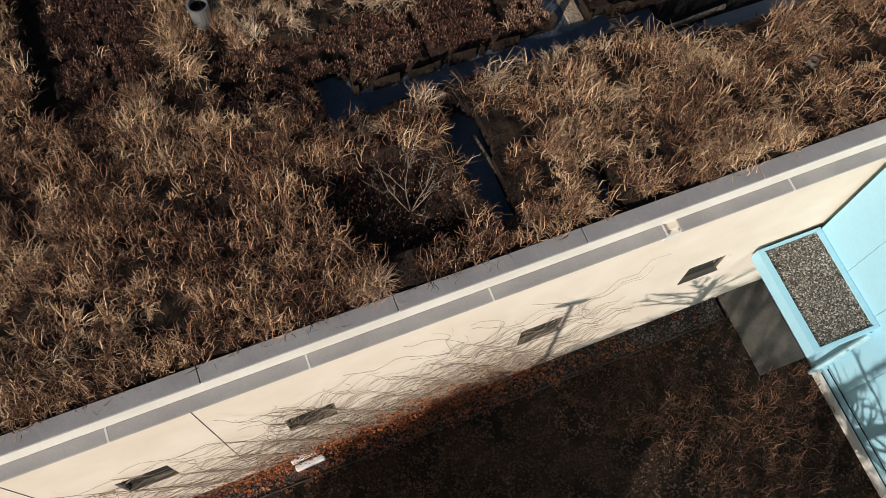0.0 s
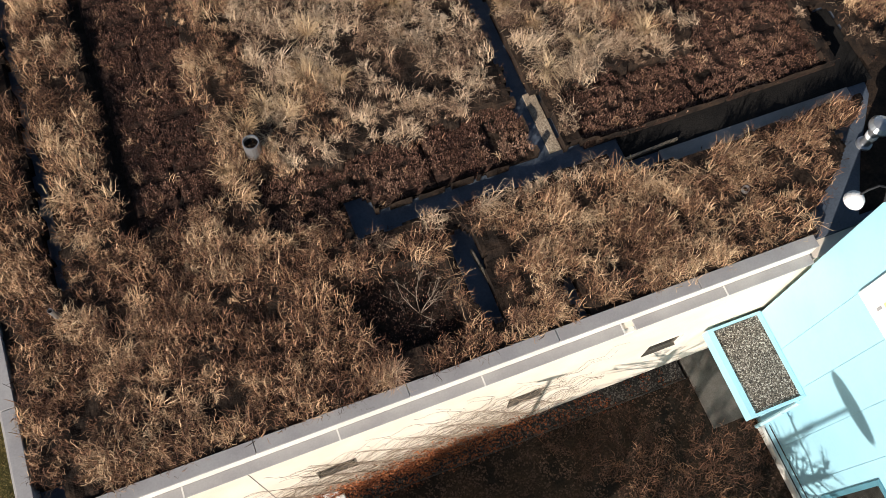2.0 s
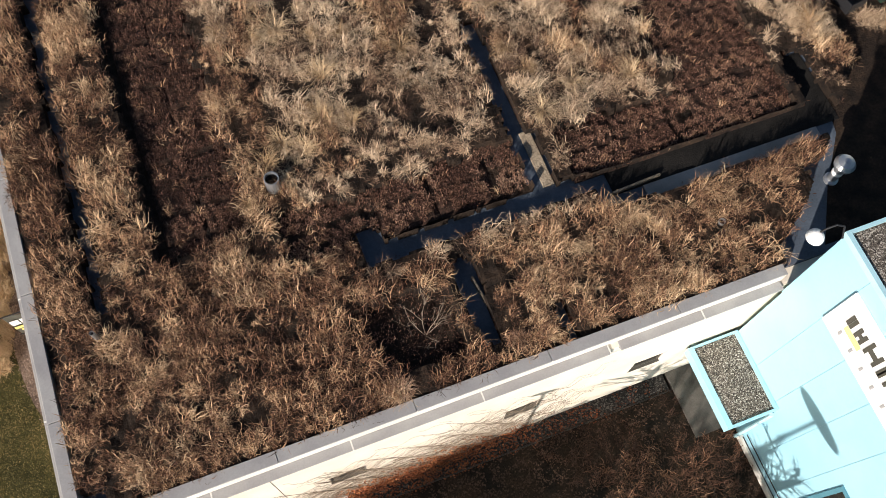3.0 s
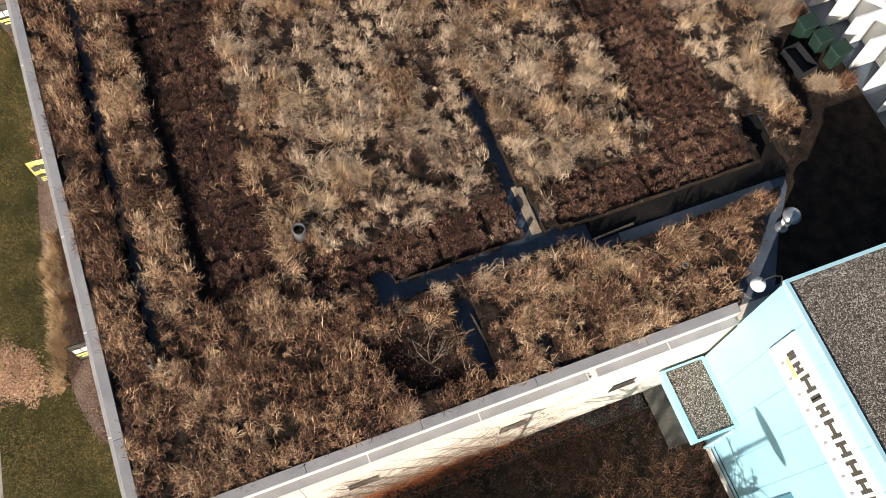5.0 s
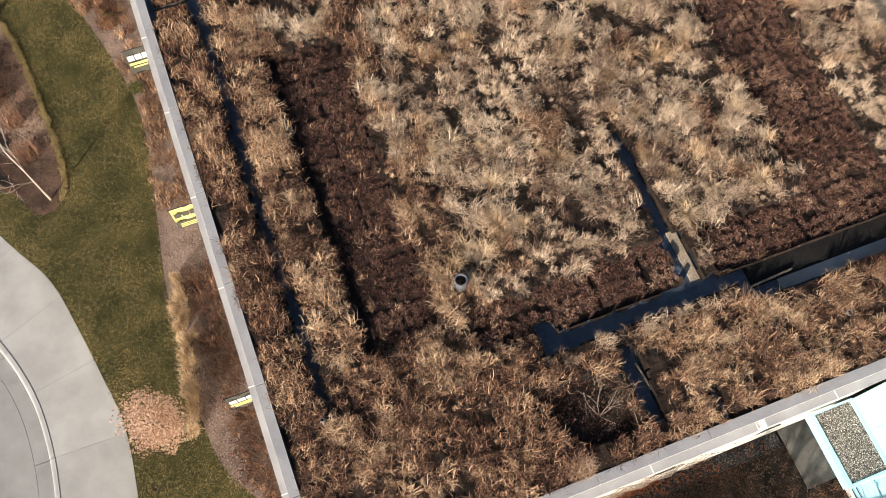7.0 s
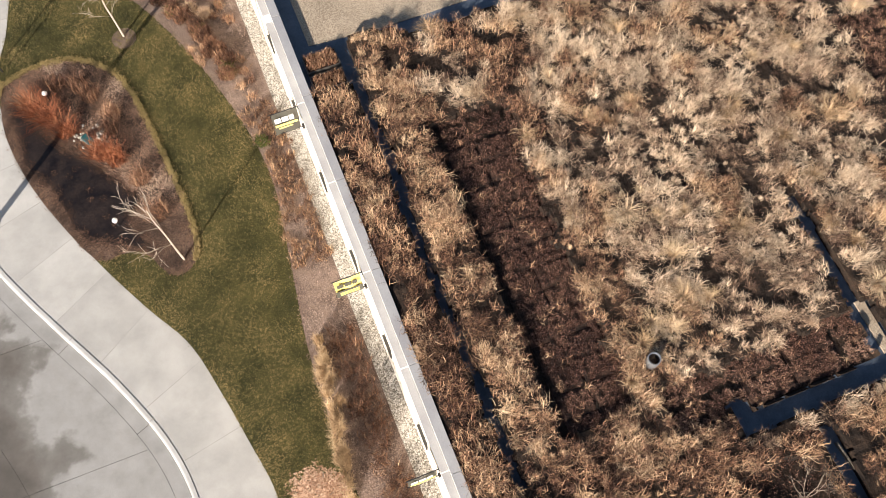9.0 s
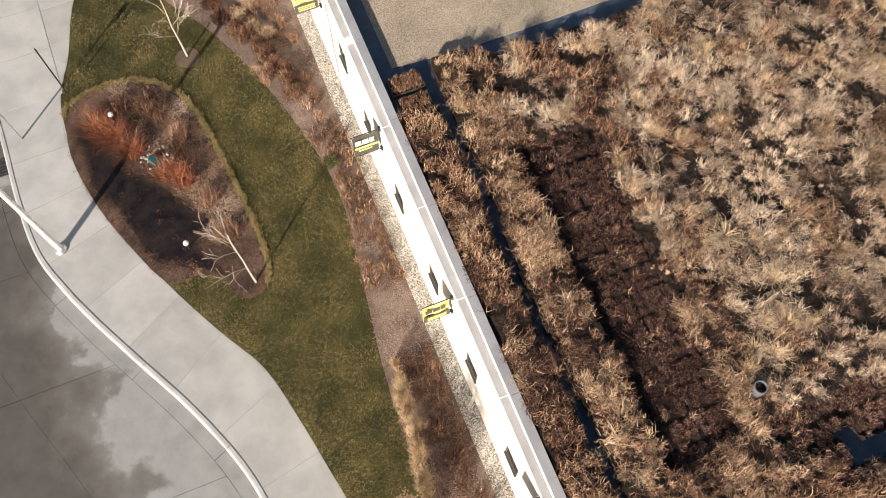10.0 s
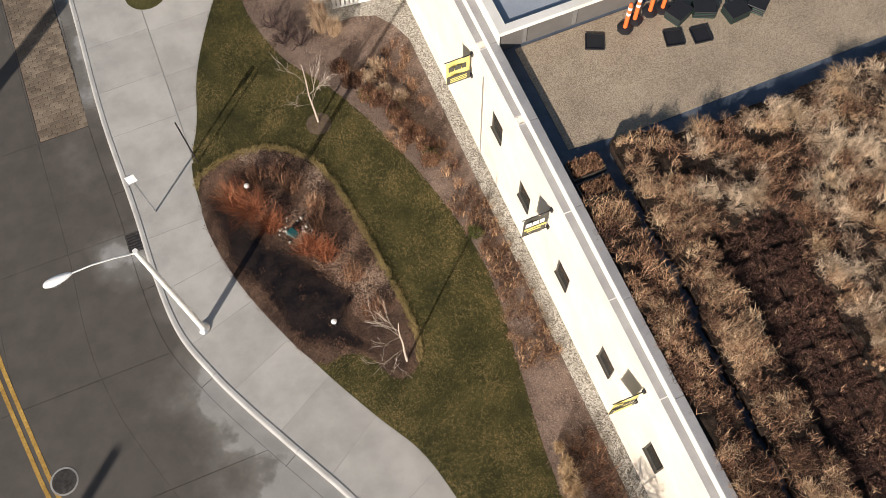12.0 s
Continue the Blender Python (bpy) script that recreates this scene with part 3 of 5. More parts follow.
structure(link_mesh("gravel_strip", slab([(-0.44, -0.4), (0.08, -0.4), (0.08, 40), (-4.0, 40), (-3.2, 30.5), (-2.9, 26.6), (-1.9, 26.62), (-1.15, 26.35), (-0.75, 25.8), (-0.44, 25.0)], -0.30, 0.012), M["pale_gravel"]), "pale gravel drip strip at the wall foot", "gravel")
structure(link_mesh("yard", slab([(-0.6, -0.42), (14, -0.42), (14, -14), (-5, -14), (-4, -10), (-1.6, -3)], -0.30, 0.0), M["yard"]), "soil yard, darkened for shade, with leaf litter and dry grass", "yard")
structure(link_mesh("yard_gravel", slab([(0.08, 0.08), (12.9, 0.08), (12.9, -0.38), (0.08, -0.38)], -0.30, 0.01), M["yard_gravel"]), "gravel strip, darkened for wet and shade, with steel edging below the south wall", "gravel")
structure(link_mesh("edging", box(0.08, 12.9, -0.42, -0.40, -0.2, 0.04), M["iron"]), "thin dark steel bed edging", "edging")
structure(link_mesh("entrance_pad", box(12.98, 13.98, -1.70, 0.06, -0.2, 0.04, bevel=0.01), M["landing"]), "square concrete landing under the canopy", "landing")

# ---- main building ----
Z_ROOF, Z_LEDGE, Z_COPE = 5.55, 5.50, 5.91
WEST_WIN = [(6.05, 1.85), (8.68, 1.85), (11.38, 1.85), (14.05, 1.85), (16.62, 1.95), (18.60, 2.70)]
SOUTH_WIN = [1.72, 4.36, 8.34, 11.40]
WALL = 0.05


def wall_with_holes(length, height, holes, thick):
    """A wall along x with the given holes (x0, x1, z0, z1), outer face at y = 0, as one mesh of blocks."""
    bm = bmesh.new()
    xs = sorted({0.0, length, *[h[0] for h in holes], *[h[1] for h in holes]})
    zs = sorted({-0.3, height, *[h[2] for h in holes], *[h[3] for h in holes]})
    solid = {}
    for i, (xa, xb) in enumerate(zip(xs, xs[1:])):
        for k, (za, zb) in enumerate(zip(zs, zs[1:])):
            cx, cz = (xa + xb) / 2, (za + zb) / 2
            solid[i, k] = not any(h[0] < cx < h[1] and h[2] < cz < h[3] for h in holes)
    verts = {}

    def v(x, y, z):
        key = (round(x, 4), round(y, 4), round(z, 4))
        if key not in verts:
            verts[key] = bm.verts.new((x, y, z))
        return verts[key]

    for (i, k), s in solid.items():
        if not s:
            continue
        xa, xb, za, zb = xs[i], xs[i + 1], zs[k], zs[k + 1]
        bm.faces.new((v(xa, 0, za), v(xb, 0, za), v(xb, 0, zb), v(xa, 0, zb)))
        bm.faces.new((v(xb, thick, za), v(xa, thick, za), v(xa, thick, zb), v(xb, thick, zb)))
        if not solid.get((i - 1, k), False):
            bm.faces.new((v(xa, thick, za), v(xa, 0, za), v(xa, 0, zb), v(xa, thick, zb)))
        if not solid.get((i + 1, k), False):
            bm.faces.new((v(xb, 0, za), v(xb, thick, za), v(xb, thick, zb), v(xb, 0, zb)))
        if not solid.get((i, k + 1), False):
            bm.faces.new((v(xa, 0, zb), v(xb, 0, zb), v(xb, thick, zb), v(xa, thick, zb)))
        if not solid.get((i, k - 1), False):
            bm.faces.new((v(xa, thick, za), v(xb, thick, za), v(xb, 0, za), v(xa, 0, za)))
    return bm


south_holes = [(x - WALL, x + 0.8 - WALL, 2.17, 2.95) for x in SOUTH_WIN]
w = wall_with_holes(16.0 - WALL, Z_LEDGE - 0.03, south_holes, 0.30)
w.transform(Matrix.Translation((WALL, WALL, 0)))
structure(link_mesh("wall_south", w, M["stucco"]), "cream stucco wall with small punched windows", "wall")
west_holes = [(40 - (y + 0.72), 40 - y, z, z + 0.95) for y, z in WEST_WIN]
w = wall_with_holes(40 - WALL - 0.30, Z_LEDGE - 0.03, west_holes, 0.30)
w.transform(pose(WALL, 40, 0, 0, 0, -90))
structure(link_mesh("wall_west", w, M["stucco"]), "cream stucco wall with small punched windows", "wall")


def window(number, width, height, m):
    w = new("window_%d" % number)
    structure(w, "small punched window with bronze frame and dark glass", "window")
    w.matrix_basis = m
    f = bmesh.new()
    t = 0.05
    box(0, width, 0.0, 0.07, 0, t, f), box(0, width, 0.0, 0.07, height - t, height, f)
    box(0, t, 0.0, 0.07, t, height - t, f), box(width - t, width, 0.0, 0.07, t, height - t, f)
    part("window_frame", f, M["frame"], w)
    part("pane", box(t, width - t, 0.03, 0.045, t, height - t), M["glass"], w)
    part("window_sill", box(0.002, width - 0.002, -0.06, 0.0, 0.0, 0.025), M["frame"], w)


for k, x in enumerate(SOUTH_WIN):
    window(k + 1, 0.796, 0.776, pose(x + 0.002, WALL + 0.05, 2.172))
for k, (y, z) in enumerate(WEST_WIN):
    window(k + 5, 0.716, 0.946, pose(WALL + 0.02, y + 0.718, z + 0.002, 0, 0, -90))

roof = new("roof")
structure(roof, "flat roof with grey membrane", "roof")
part("deck", box(0.36, 22.0, 0.36, 40, 5.25, Z_ROOF), M["membrane"], roof)
part("roof_gravel", slab([(0.80, 16.44), (2.02, 16.33), (2.2, 16.27), (18, 16.27), (18, 19.72), (0.80, 19.72)], Z_ROOF - 0.1, Z_ROOF + 0.02), M["roof_gravel"], roof)

# parapet: ledge, upright and coping in sheet lengths
parapet = new("parapet")
structure(parapet, "stepped parapet with grey metal coping sheets and pale upright", "parapet")
SJ = [-0.05, 2.44, 5.04, 7.6, 10.20, 12.22, 13.99]
for xa, xb in zip(SJ, SJ[1:]):
    lo = xa + (0.22 if abs(xa - 10.20) < 0.1 else 0.012)
    part("ledge_sheet", box(lo, xb - 0.012, -0.04, 0.15, Z_LEDGE - 0.05, Z_LEDGE, bevel=0.006), M["coping"], parapet)
    part("sealant_joint", box(xa - 0.014, xa + 0.014, -0.042, 0.15, Z_LEDGE - 0.05, Z_LEDGE + 0.003), M["seal"], parapet)
CJ = [0.15, 3.75, 6.33, 8.99, 11.66, 13.99]
for xa, xb in zip(CJ, CJ[1:]):
    part("coping_sheet", box(xa + 0.006, xb - 0.006, 0.135, 0.37, Z_COPE - 0.04, Z_COPE, bevel=0.006), M["coping"], parapet)
WJ = [-0.05, 2.4, 4.9, 7.40, 9.91, 12.46, 14.9, 17.6, 20.1, 22.6, 25.1, 27.6, 30]
for ya, yb in zip(WJ, WJ[1:]):
    lo = ya + (0.25 if ya in (17.6, 20.1) else 0.012)
    part("ledge_sheet", box(-0.04, 0.15, max(lo, 0.155), yb - 0.012, Z_LEDGE - 0.05, Z_LEDGE, bevel=0.006), M["coping"], parapet)
    part("sealant_joint", box(-0.042, 0.15, ya - 0.014, ya + 0.014, Z_LEDGE - 0.05, Z_LEDGE + 0.003), M["seal"], parapet) if ya > 1 else None
for ya, yb in zip([0.135, 2.2, 4.75, 7.3, 9.75, 12.25, 14.8, 17.4, 19.9], [2.2, 4.75, 7.3, 9.75, 12.25, 14.8, 17.4, 19.9, 30]):
    part("coping_sheet", box(0.135, 0.37, max(ya, 0.375) + 0.006, yb - 0.006, Z_COPE - 0.04, Z_COPE, bevel=0.006), M["coping"], parapet)
part("upright", box(0.152, 14.0, 0.152, 0.355, 5.2, Z_COPE - 0.042), M["white_face"], parapet)
part("upright", box(0.152, 0.355, 0.36, 30, 5.2, Z_COPE - 0.042), M["white_face"], parapet)
for gx in (10.22,):
    part("scupper", box(gx - 0.02, gx + 0.2, -0.02, 0.15, Z_LEDGE - 0.25, Z_LEDGE - 0.08), M["white_face"], parapet)
for gy in (17.62, 20.12):
    part("scupper", box(-0.02, 0.15, gy - 0.02, gy + 0.22, Z_LEDGE - 0.25, Z_LEDGE - 0.06), M["white_face"], parapet)
ctrl = bmesh.new()
for x in (0.9, 3.42):
    box(x - 0.006, x + 0.006, WALL - 0.004, WALL, 0.0, 5.44, ctrl)
structure(link_mesh("wall_joint", ctrl, M["seam"]), "thin dark control joints in the stucco", "joint")
structure(link_mesh("downspout", tube(bmesh.new(), [(0.02, 19.95, 0.05), (0.02, 19.95, 4.4)], 0.014, 0.014, 8), M["steel"]), "slim steel conduit on the wall", "conduit")

# raised roof box at the north end
upper = new("upper_roof")
structure(upper, "raised flat roof with white rim and blue-grey membrane", "roof")
part("curb", box(0.40, 4.6, 19.82, 36, 5.3, 6.25), M["curb_grey"], upper)
part("membrane", box(0.62, 4.4, 20.06, 35.8, 6.2, 6.28), M["sky_roof"], upper)
rim = box(0.36, 0.60, 19.78, 36, 6.255, 6.40)
box(0.602, 4.64, 19.78, 20.0, 6.255, 6.40, rim)
box(0.345, 0.36, 19.77, 36, 5.9, 6.40, rim)
part("rim", rim, M["white_face"], upper)
for x in (1.05, 2.5):
    part("flashing_tab", box(x, x + 0.1, 19.79, 19.818, 5.62, 6.25), M["steel"], upper)
part("end_wall", box(4.62, 22, 19.9, 36, 5.3, 5.62), M["membrane"], upper)

# ---- blue block to the south-east ----
block = new("blue_block")
structure(block, "taller block clad in pale blue metal panels with gravel roof", "building")
BX, BTOP = 14.0, 8.25
part("core", box(BX + 0.03, 30, -14, -0.06, -0.3, BTOP - 0.1), M["blue_trim"], block)
yy = -0.05
for k in range(16):
    y1 = yy - 0.86
    part("panel", box(BX, BX + 0.028, y1 + 0.003, yy - 0.003, 0.25, BTOP - 0.16, bevel=0.002), M["blue"], block)
    yy = y1
xx = BX
for k in range(8):
    part("panel", box(xx + 0.006, xx + 1.9, -0.058, -0.03, 5.3, BTOP - 0.16), M["blue"], block)
    xx += 1.9
cop = box(BX - 0.03, BX + 0.06, -14, 0.0, BTOP - 0.15, BTOP)
box(BX + 0.062, 30, -0.07, 0.0, BTOP - 0.15, BTOP, cop)
part("coping", cop, M["blue_trim"], block, "pale blue metal coping")
part("roof_ballast", box(BX + 0.064, 30, -14, -0.074, BTOP - 0.2, BTOP - 0.04), M["dark_gravel"], block, "speckled grey ballast")
plinth = box(BX - 0.07, BX + 0.02, -14, -2.0, -0.2, 0.24)
part("plinth", plinth, M["white_face"], block, "pale concrete plinth")
for dz, dx in ((0.35, 0.05), (0.62, 0.05)):
    part("pipe", tube(bmesh.new(), [(BX - dx, -2.1, dz), (BX - dx, -13, dz)], 0.014), M["black"], block)
wf = bmesh.new()
box(BX - 0.04, BX, -5.3, -3.83, 3.62, 3.72, wf), box(BX - 0.04, BX, -3.93, -3.83, 1.2, 3.615, wf), box(BX - 0.04, BX, -5.3, -5.2, 1.2, 3.615, wf)
win = part("window", wf, plain("blue_grey_frame", (0.10, 0.26, 0.33), 0.4), block, "blue-grey window frame")
part("pane", box(BX - 0.015, BX - 0.004, -5.2, -3.93, 1.2, 3.615), M["glass"], win)

canopy = thing("canopy", "flat blue door canopy topped with speckled gravel", "canopy")
cf = box(12.74, 12.862, -1.95, -0.02, 2.42, 2.75)
box(12.864, 13.99, -1.95, -1.90, 2.42, 2.75, cf)
box(12.864, 13.99, -0.07, -0.02, 2.42, 2.75, cf)
box(13.90, 13.99, -1.898, -0.072, 2.62, 2.75, cf)
part("fascia", cf, M["blue"], canopy, "pale blue metal fascia")
part("deck", box(12.864, 13.99, -1.898, -0.072, 2.44, 2.618), M["membrane"], canopy)
part("gravel", box(12.866, 13.898, -1.896, -0.074, 2.62, 2.71), M["dark_gravel"], canopy, "speckled grey gravel")
part("downpipe", tube(bmesh.new(), [(13.9, -1.99, 2.5), (13.9, -2.0, 1.2), (13.9, -2.0, 0.05)], 0.045), M["blue_trim"], canopy)

sign = thing("wall_sign", "long white sign panel with dark lettering on the blue wall", "sign")
part("panel", box(BX - 0.06, BX - 0.002, -5.9, -0.92, 6.25, 7.62, bevel=0.006), M["white"], sign)
yy = -1.22
for k, (wd, hh) in enumerate([(0.16, 0.34), (0.22, 0.34), (0.34, 0.44), (0.12, 0.44), (0.24, 0.44), (0.38, 0.44), (0.30, 0.44), (0.30, 0.44), (0.28, 0.44), (0.26, 0.44), (0.24, 0.44)]):
    for y1 in (yy, yy - wd + 0.075):
        part("letter_bar", box(BX - 0.075, BX - 0.062, y1 - 0.075, y1, 6.93, 6.93 + hh * 0.98), M["char"], sign)
    part("letter_bar", box(BX - 0.074, BX - 0.062, yy - wd + 0.074, yy - 0.074, 6.93 + hh * 0.30, 6.93 + hh * 0.62), M["char"], sign) if wd > 0.18 else None
    yy -= wd + 0.09
yy = -1.3
for k in range(11):
    part("small_bar", box(BX - 0.072, BX - 0.062, yy - 0.05, yy, 6.50, 6.64), plain("grey_letter", (0.35, 0.35, 0.35), 0.6) if k == 0 else bpy.data.materials["grey_letter"], sign)
    yy -= 0.36
part("emblem", box(BX - 0.07, BX - 0.062, -1.75, -1.3, 6.74, 6.90), plain("pale_yellow", (0.80, 0.70, 0.30), 0.6), sign)

# gooseneck lamp at the block's corner
neck = thing("gooseneck_lamp", "white dome lamp on a thin dark gooseneck arm", "wall lamp", at=(13.95, 0.0, 8.1))
part("arm", tube(bmesh.new(), [(0.0, -0.05, 0.0), (-0.06, 0.05, 0.32), (-0.22, 0.1, 0.40), (-0.36, 0.12, 0.32), (-0.42, 0.13, 0.2)], 0.018), M["black"], neck)
part("shade", lathe(bmesh.new(), [(0.0, 0.17), (0.05, 0.16), (0.10, 0.12), (0.145, 0.05), (0.16, -0.02), (0.14, -0.01)], 18, (-0.43, 0.13, 0.0)), M["white"], neck)


# ---- finned wall at the roof's east end ----
finned = new("finned_wall")
structure(finned, "white wall with deep vertical fins", "wall")
part("wall", box(20.75, 21.0, 1.0, 16, 5.3, 6.9), M["fin"], finned)
for k in range(20):
    y = 1.6 + k * 0.7
    part("fin", box(19.95, 20.748, y, y + 0.07, 5.57, 6.8, bevel=0.008), M["fin"], finned)
part("cap", box(20.72, 26, 1.0, 16, 6.902, 6.98), M["fin"], finned)
part("roof_gravel", slab([(17.6, 6.9), (19.93, 6.9), (19.93, 16.4), (17.6, 16.4)], Z_ROOF - 0.1, Z_ROOF + 0.018), M["roof_gravel"], roof)
# dark floor sheet, shaped to include the blue block's shadow on the roof
structure(link_mesh("shaded_roof_sheet", slab([(16.75, 2.68), (15.9, 1.6), (15.2, 0.5), (19.9, 0.4), (19.9, 6.6), (18.9, 7.2), (17.8, 6.9)], Z_ROOF - 0.1, Z_ROOF + 0.012), M["soil"]), "dark roof floor sheet that carries the blue block's painted shadow", "leaf litter")

# ---- green roof ----
TRENCHES = [(1.29, 1.61, 3.9, 11.4), (1.38, 1.78, 11.3, 16.6), (10.06, 10.68, 3.4, 4.85), (10.06, 10.54, 4.8, 7.9), (6.35, 11.3, 3.10, 3.58), (11.2, 17.1, 2.60, 3.50), (6.35, 6.95, 3.1, 3.95), (7.88, 8.36, 0.8, 2.75), (9.42, 9.74, 0.4, 1.25)]
PIT = inside([(5.75, 2.3), (6.2, 1.0), (7.6, 0.8), (7.75, 2.2), (6.7, 2.45)])


def edge_noise(x, y):
    return 0.10 * noise.noise(Vector((x * 2.2, y * 2.2, 0))) + 0.05 * noise.noise(Vector((x * 6, y * 6, 5)))


def cover(x, y):
    """What grows at a place of the roof."""
    e = edge_noise(x, y) * (0.25 if x > 6.3 and 2.9 < y < 3.8 else 1.0)
    if x < 0.39 or y < 0.39 or x > 18.4 or (x < 0.85 and y < 0.8):
        return None
    for xa, xb, ya, yb in TRENCHES:
        if xa + 0.04 + e < x < xb - 0.04 + e and ya + e < y < yb + e:
            return None
    if y > 15.64 + 0.55 * min(1.0, max(0.0, (3.5 - x) / 1.0)) + 1.2 * e:
        return None
    if x > 15.55 + 2 * e and y < 2.2 or x > 14.1 and y < 0.85 + 0.7 * max(0, x - 14.3) ** 1.2:
        return None
    if 16.36 + e < x < 17.0 + e and y < 4.8 + e:
        return None
    if x > 17.85 + 0.12 * (y - 3.0) + 2 * e:
        return None
    if x < 1.72 and y > 14.8:
        return None
    if PIT(x, y):
        return "pit"
    # bare dark strip standing for the grass strip's shadow on the sedum
    if 2.70 + e < x < 3.05 and 4.4 < y < 12.9:
        return "gap"
    if 2.9 <= x < 4.55 + 2.5 * e + 0.12 * max(0.0, y - 9) and 4.6 + 3 * e < y < 12.9 + e:
        return "sedum"
    if 13.95 + 2 * e < x < 16.15 + e and 3.5 < y < 12:
        return "sedum"
    if 11.0 + e < x < 16.15 and 3.5 < y < 4.75 + 2 * e:
        return "sedum"
    if 5.0 + 2 * e < x < 10.08 and 3.6 < y < 4.75 + 3 * e:
        return "sedum"
    if x < 1.4:
        return "brown" if patch(x, y, 0.9) < 0.28 else "mixed"
    if x < 2.72:
        return "mixed"
    if y < 2.8:
        return "mixed" if x > 8.3 or patch(x, y, 0.6) > 0.1 else "brown"
    if x < 6.4 and y < 4.2:
        return "mixed" if patch(x, y, 0.6) > -0.05 else "brown"
    if x < 5.6 and 4 <= y < 9:
        return "mixed"
    if patch(x + 17, y + 5, 1.75) > 0.36:
        return "hollow"
    if x < 7.0 and y > 11.5 and patch(x + 60, y, 0.9) > 0.02:
        return "brown"
    return "mixed" if patch(x + 40, y, 1.0) > 0.27 else "straw"


bed = thing("roof_planting", "dry straw-coloured grass meadow in shallow roof trays", "roof garden")
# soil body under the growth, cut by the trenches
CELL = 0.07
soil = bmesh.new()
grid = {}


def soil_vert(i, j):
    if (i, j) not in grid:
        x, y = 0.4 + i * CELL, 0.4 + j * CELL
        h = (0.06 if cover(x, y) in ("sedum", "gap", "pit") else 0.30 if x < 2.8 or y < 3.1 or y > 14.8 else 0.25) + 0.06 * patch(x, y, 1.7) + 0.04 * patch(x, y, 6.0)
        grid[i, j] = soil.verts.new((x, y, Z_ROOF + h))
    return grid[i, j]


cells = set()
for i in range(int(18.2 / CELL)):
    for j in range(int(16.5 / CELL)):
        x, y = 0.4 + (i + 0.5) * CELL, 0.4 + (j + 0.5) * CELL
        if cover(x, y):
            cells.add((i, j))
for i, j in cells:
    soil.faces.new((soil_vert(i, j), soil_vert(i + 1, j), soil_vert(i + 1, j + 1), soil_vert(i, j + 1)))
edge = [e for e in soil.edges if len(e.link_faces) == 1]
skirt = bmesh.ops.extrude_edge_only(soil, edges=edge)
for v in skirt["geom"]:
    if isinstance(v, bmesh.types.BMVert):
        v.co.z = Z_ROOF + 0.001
part("thatch", soil, M["soil"], bed, "thatch and soil, darkened for the shade between clumps")

pts = scatter(0.40, 18.3, 0.40, 16.6, 0.125)
kinds = np.array([cover(x, y) or "" for x, y in pts])


def on_joint(x, y):
    """Near a joint between two sedum trays."""
    if x < 4.6:
        u, v = (x - 2.905) / 0.7, y - 3.1
    elif x > 10.9:
        u, v = x - 11.025 - (0.785 if x > 13.9 else 0.0), y - 3.475
    else:
        u, v = x - 6.955, y - 3.65
    return min(u % 1.2, -u % 1.2) < 0.045 or min(v % 0.6, -v % 0.6) < 0.045


def field(kind):
    p = pts[kinds == kind]
    if kind == "sedum":
        p = p[[not on_joint(x, y) for x, y in p]]
    return with_z(p, Z_ROOF + 0.17), np.array([patch(x, y, 0.55) for x, y in p]), np.array([patch(x + 9, y, 1.6) for x, y in p])


# low undergrowth everywhere, its tone lowered to carry shade inside the clumps
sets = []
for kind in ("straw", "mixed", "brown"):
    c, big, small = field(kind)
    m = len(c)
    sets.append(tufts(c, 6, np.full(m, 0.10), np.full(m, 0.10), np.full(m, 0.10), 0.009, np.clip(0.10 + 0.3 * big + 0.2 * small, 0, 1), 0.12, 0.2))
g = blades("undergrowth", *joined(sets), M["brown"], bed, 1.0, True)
tagged(g, "low brown undergrowth, toned dark for shade inside the clumps", "", "", "stuff")


def clump_data(kinds_here, step, keep):
    p = scatter(0.42, 18.2, 0.42, 16.3, step)
    ok = []
    for x, y in p:
        near = [cover(max(x + dx, 0.4), max(y + dy, 0.4)) for dx, dy in ((0, 0), (0.07, 0), (-0.07, 0), (0, 0.06), (0, -0.06))]
        ok.append(near[0] in kinds_here and None not in near and RNG.uniform() < keep + 0.7 * patch(x, y, 1.0) + 0.9 * patch(x + 31, y, 2.3))
    p = p[np.array(ok)]
    return p, np.array([patch(x, y, 0.45) for x, y in p]), np.array([patch(x + 9, y, 1.5) for x, y in p])


# meadow: arching tussocks of many sizes with gaps between
for here, step, keep, bias, n, material, label in ((("straw",), 0.158, 0.76, 0.55, 60, "straw", "arching straw-coloured dry grass"), (("mixed",), 0.185, 0.74, 0.51, 50, "amber", "arching amber-brown dry grass")):
    p, big, small = clump_data(here, step, keep)
    m = len(p)
    tall = np.clip(0.82 + 0.7 * small + 0.28 * RNG.normal(0, 1, m), 0.35, 1.7)
    tc = np.clip(bias + 0.06 * np.clip(p[:, 1] - 8, -2, 2) / 2 + 0.40 * big + 0.50 * small + RNG.normal(0, 0.30, m), 0, 1)
    low = np.column_stack([p, Z_ROOF + np.where((p[:, 0] < 2.8) | (p[:, 1] < 3.1) | (p[:, 1] > 14.8), 0.28, 0.23)])
    sets = [tufts(low, int(n * 0.36), 0.06 * tall, 0.27 * tall, 0.26 * tall, 0.0074, tc, 0.28, 0.9)]
    sets.append(tufts(low, int(n * 0.70), 0.17 * tall, 0.17 * tall, 0.08 * tall, 0.0074, tc, 0.34, 0.7, 1.0, 2.6))
    g = blades("%s_grass" % material, *joined(sets), M[material], bed)
    tagged(g, label, "", "", "stuff")
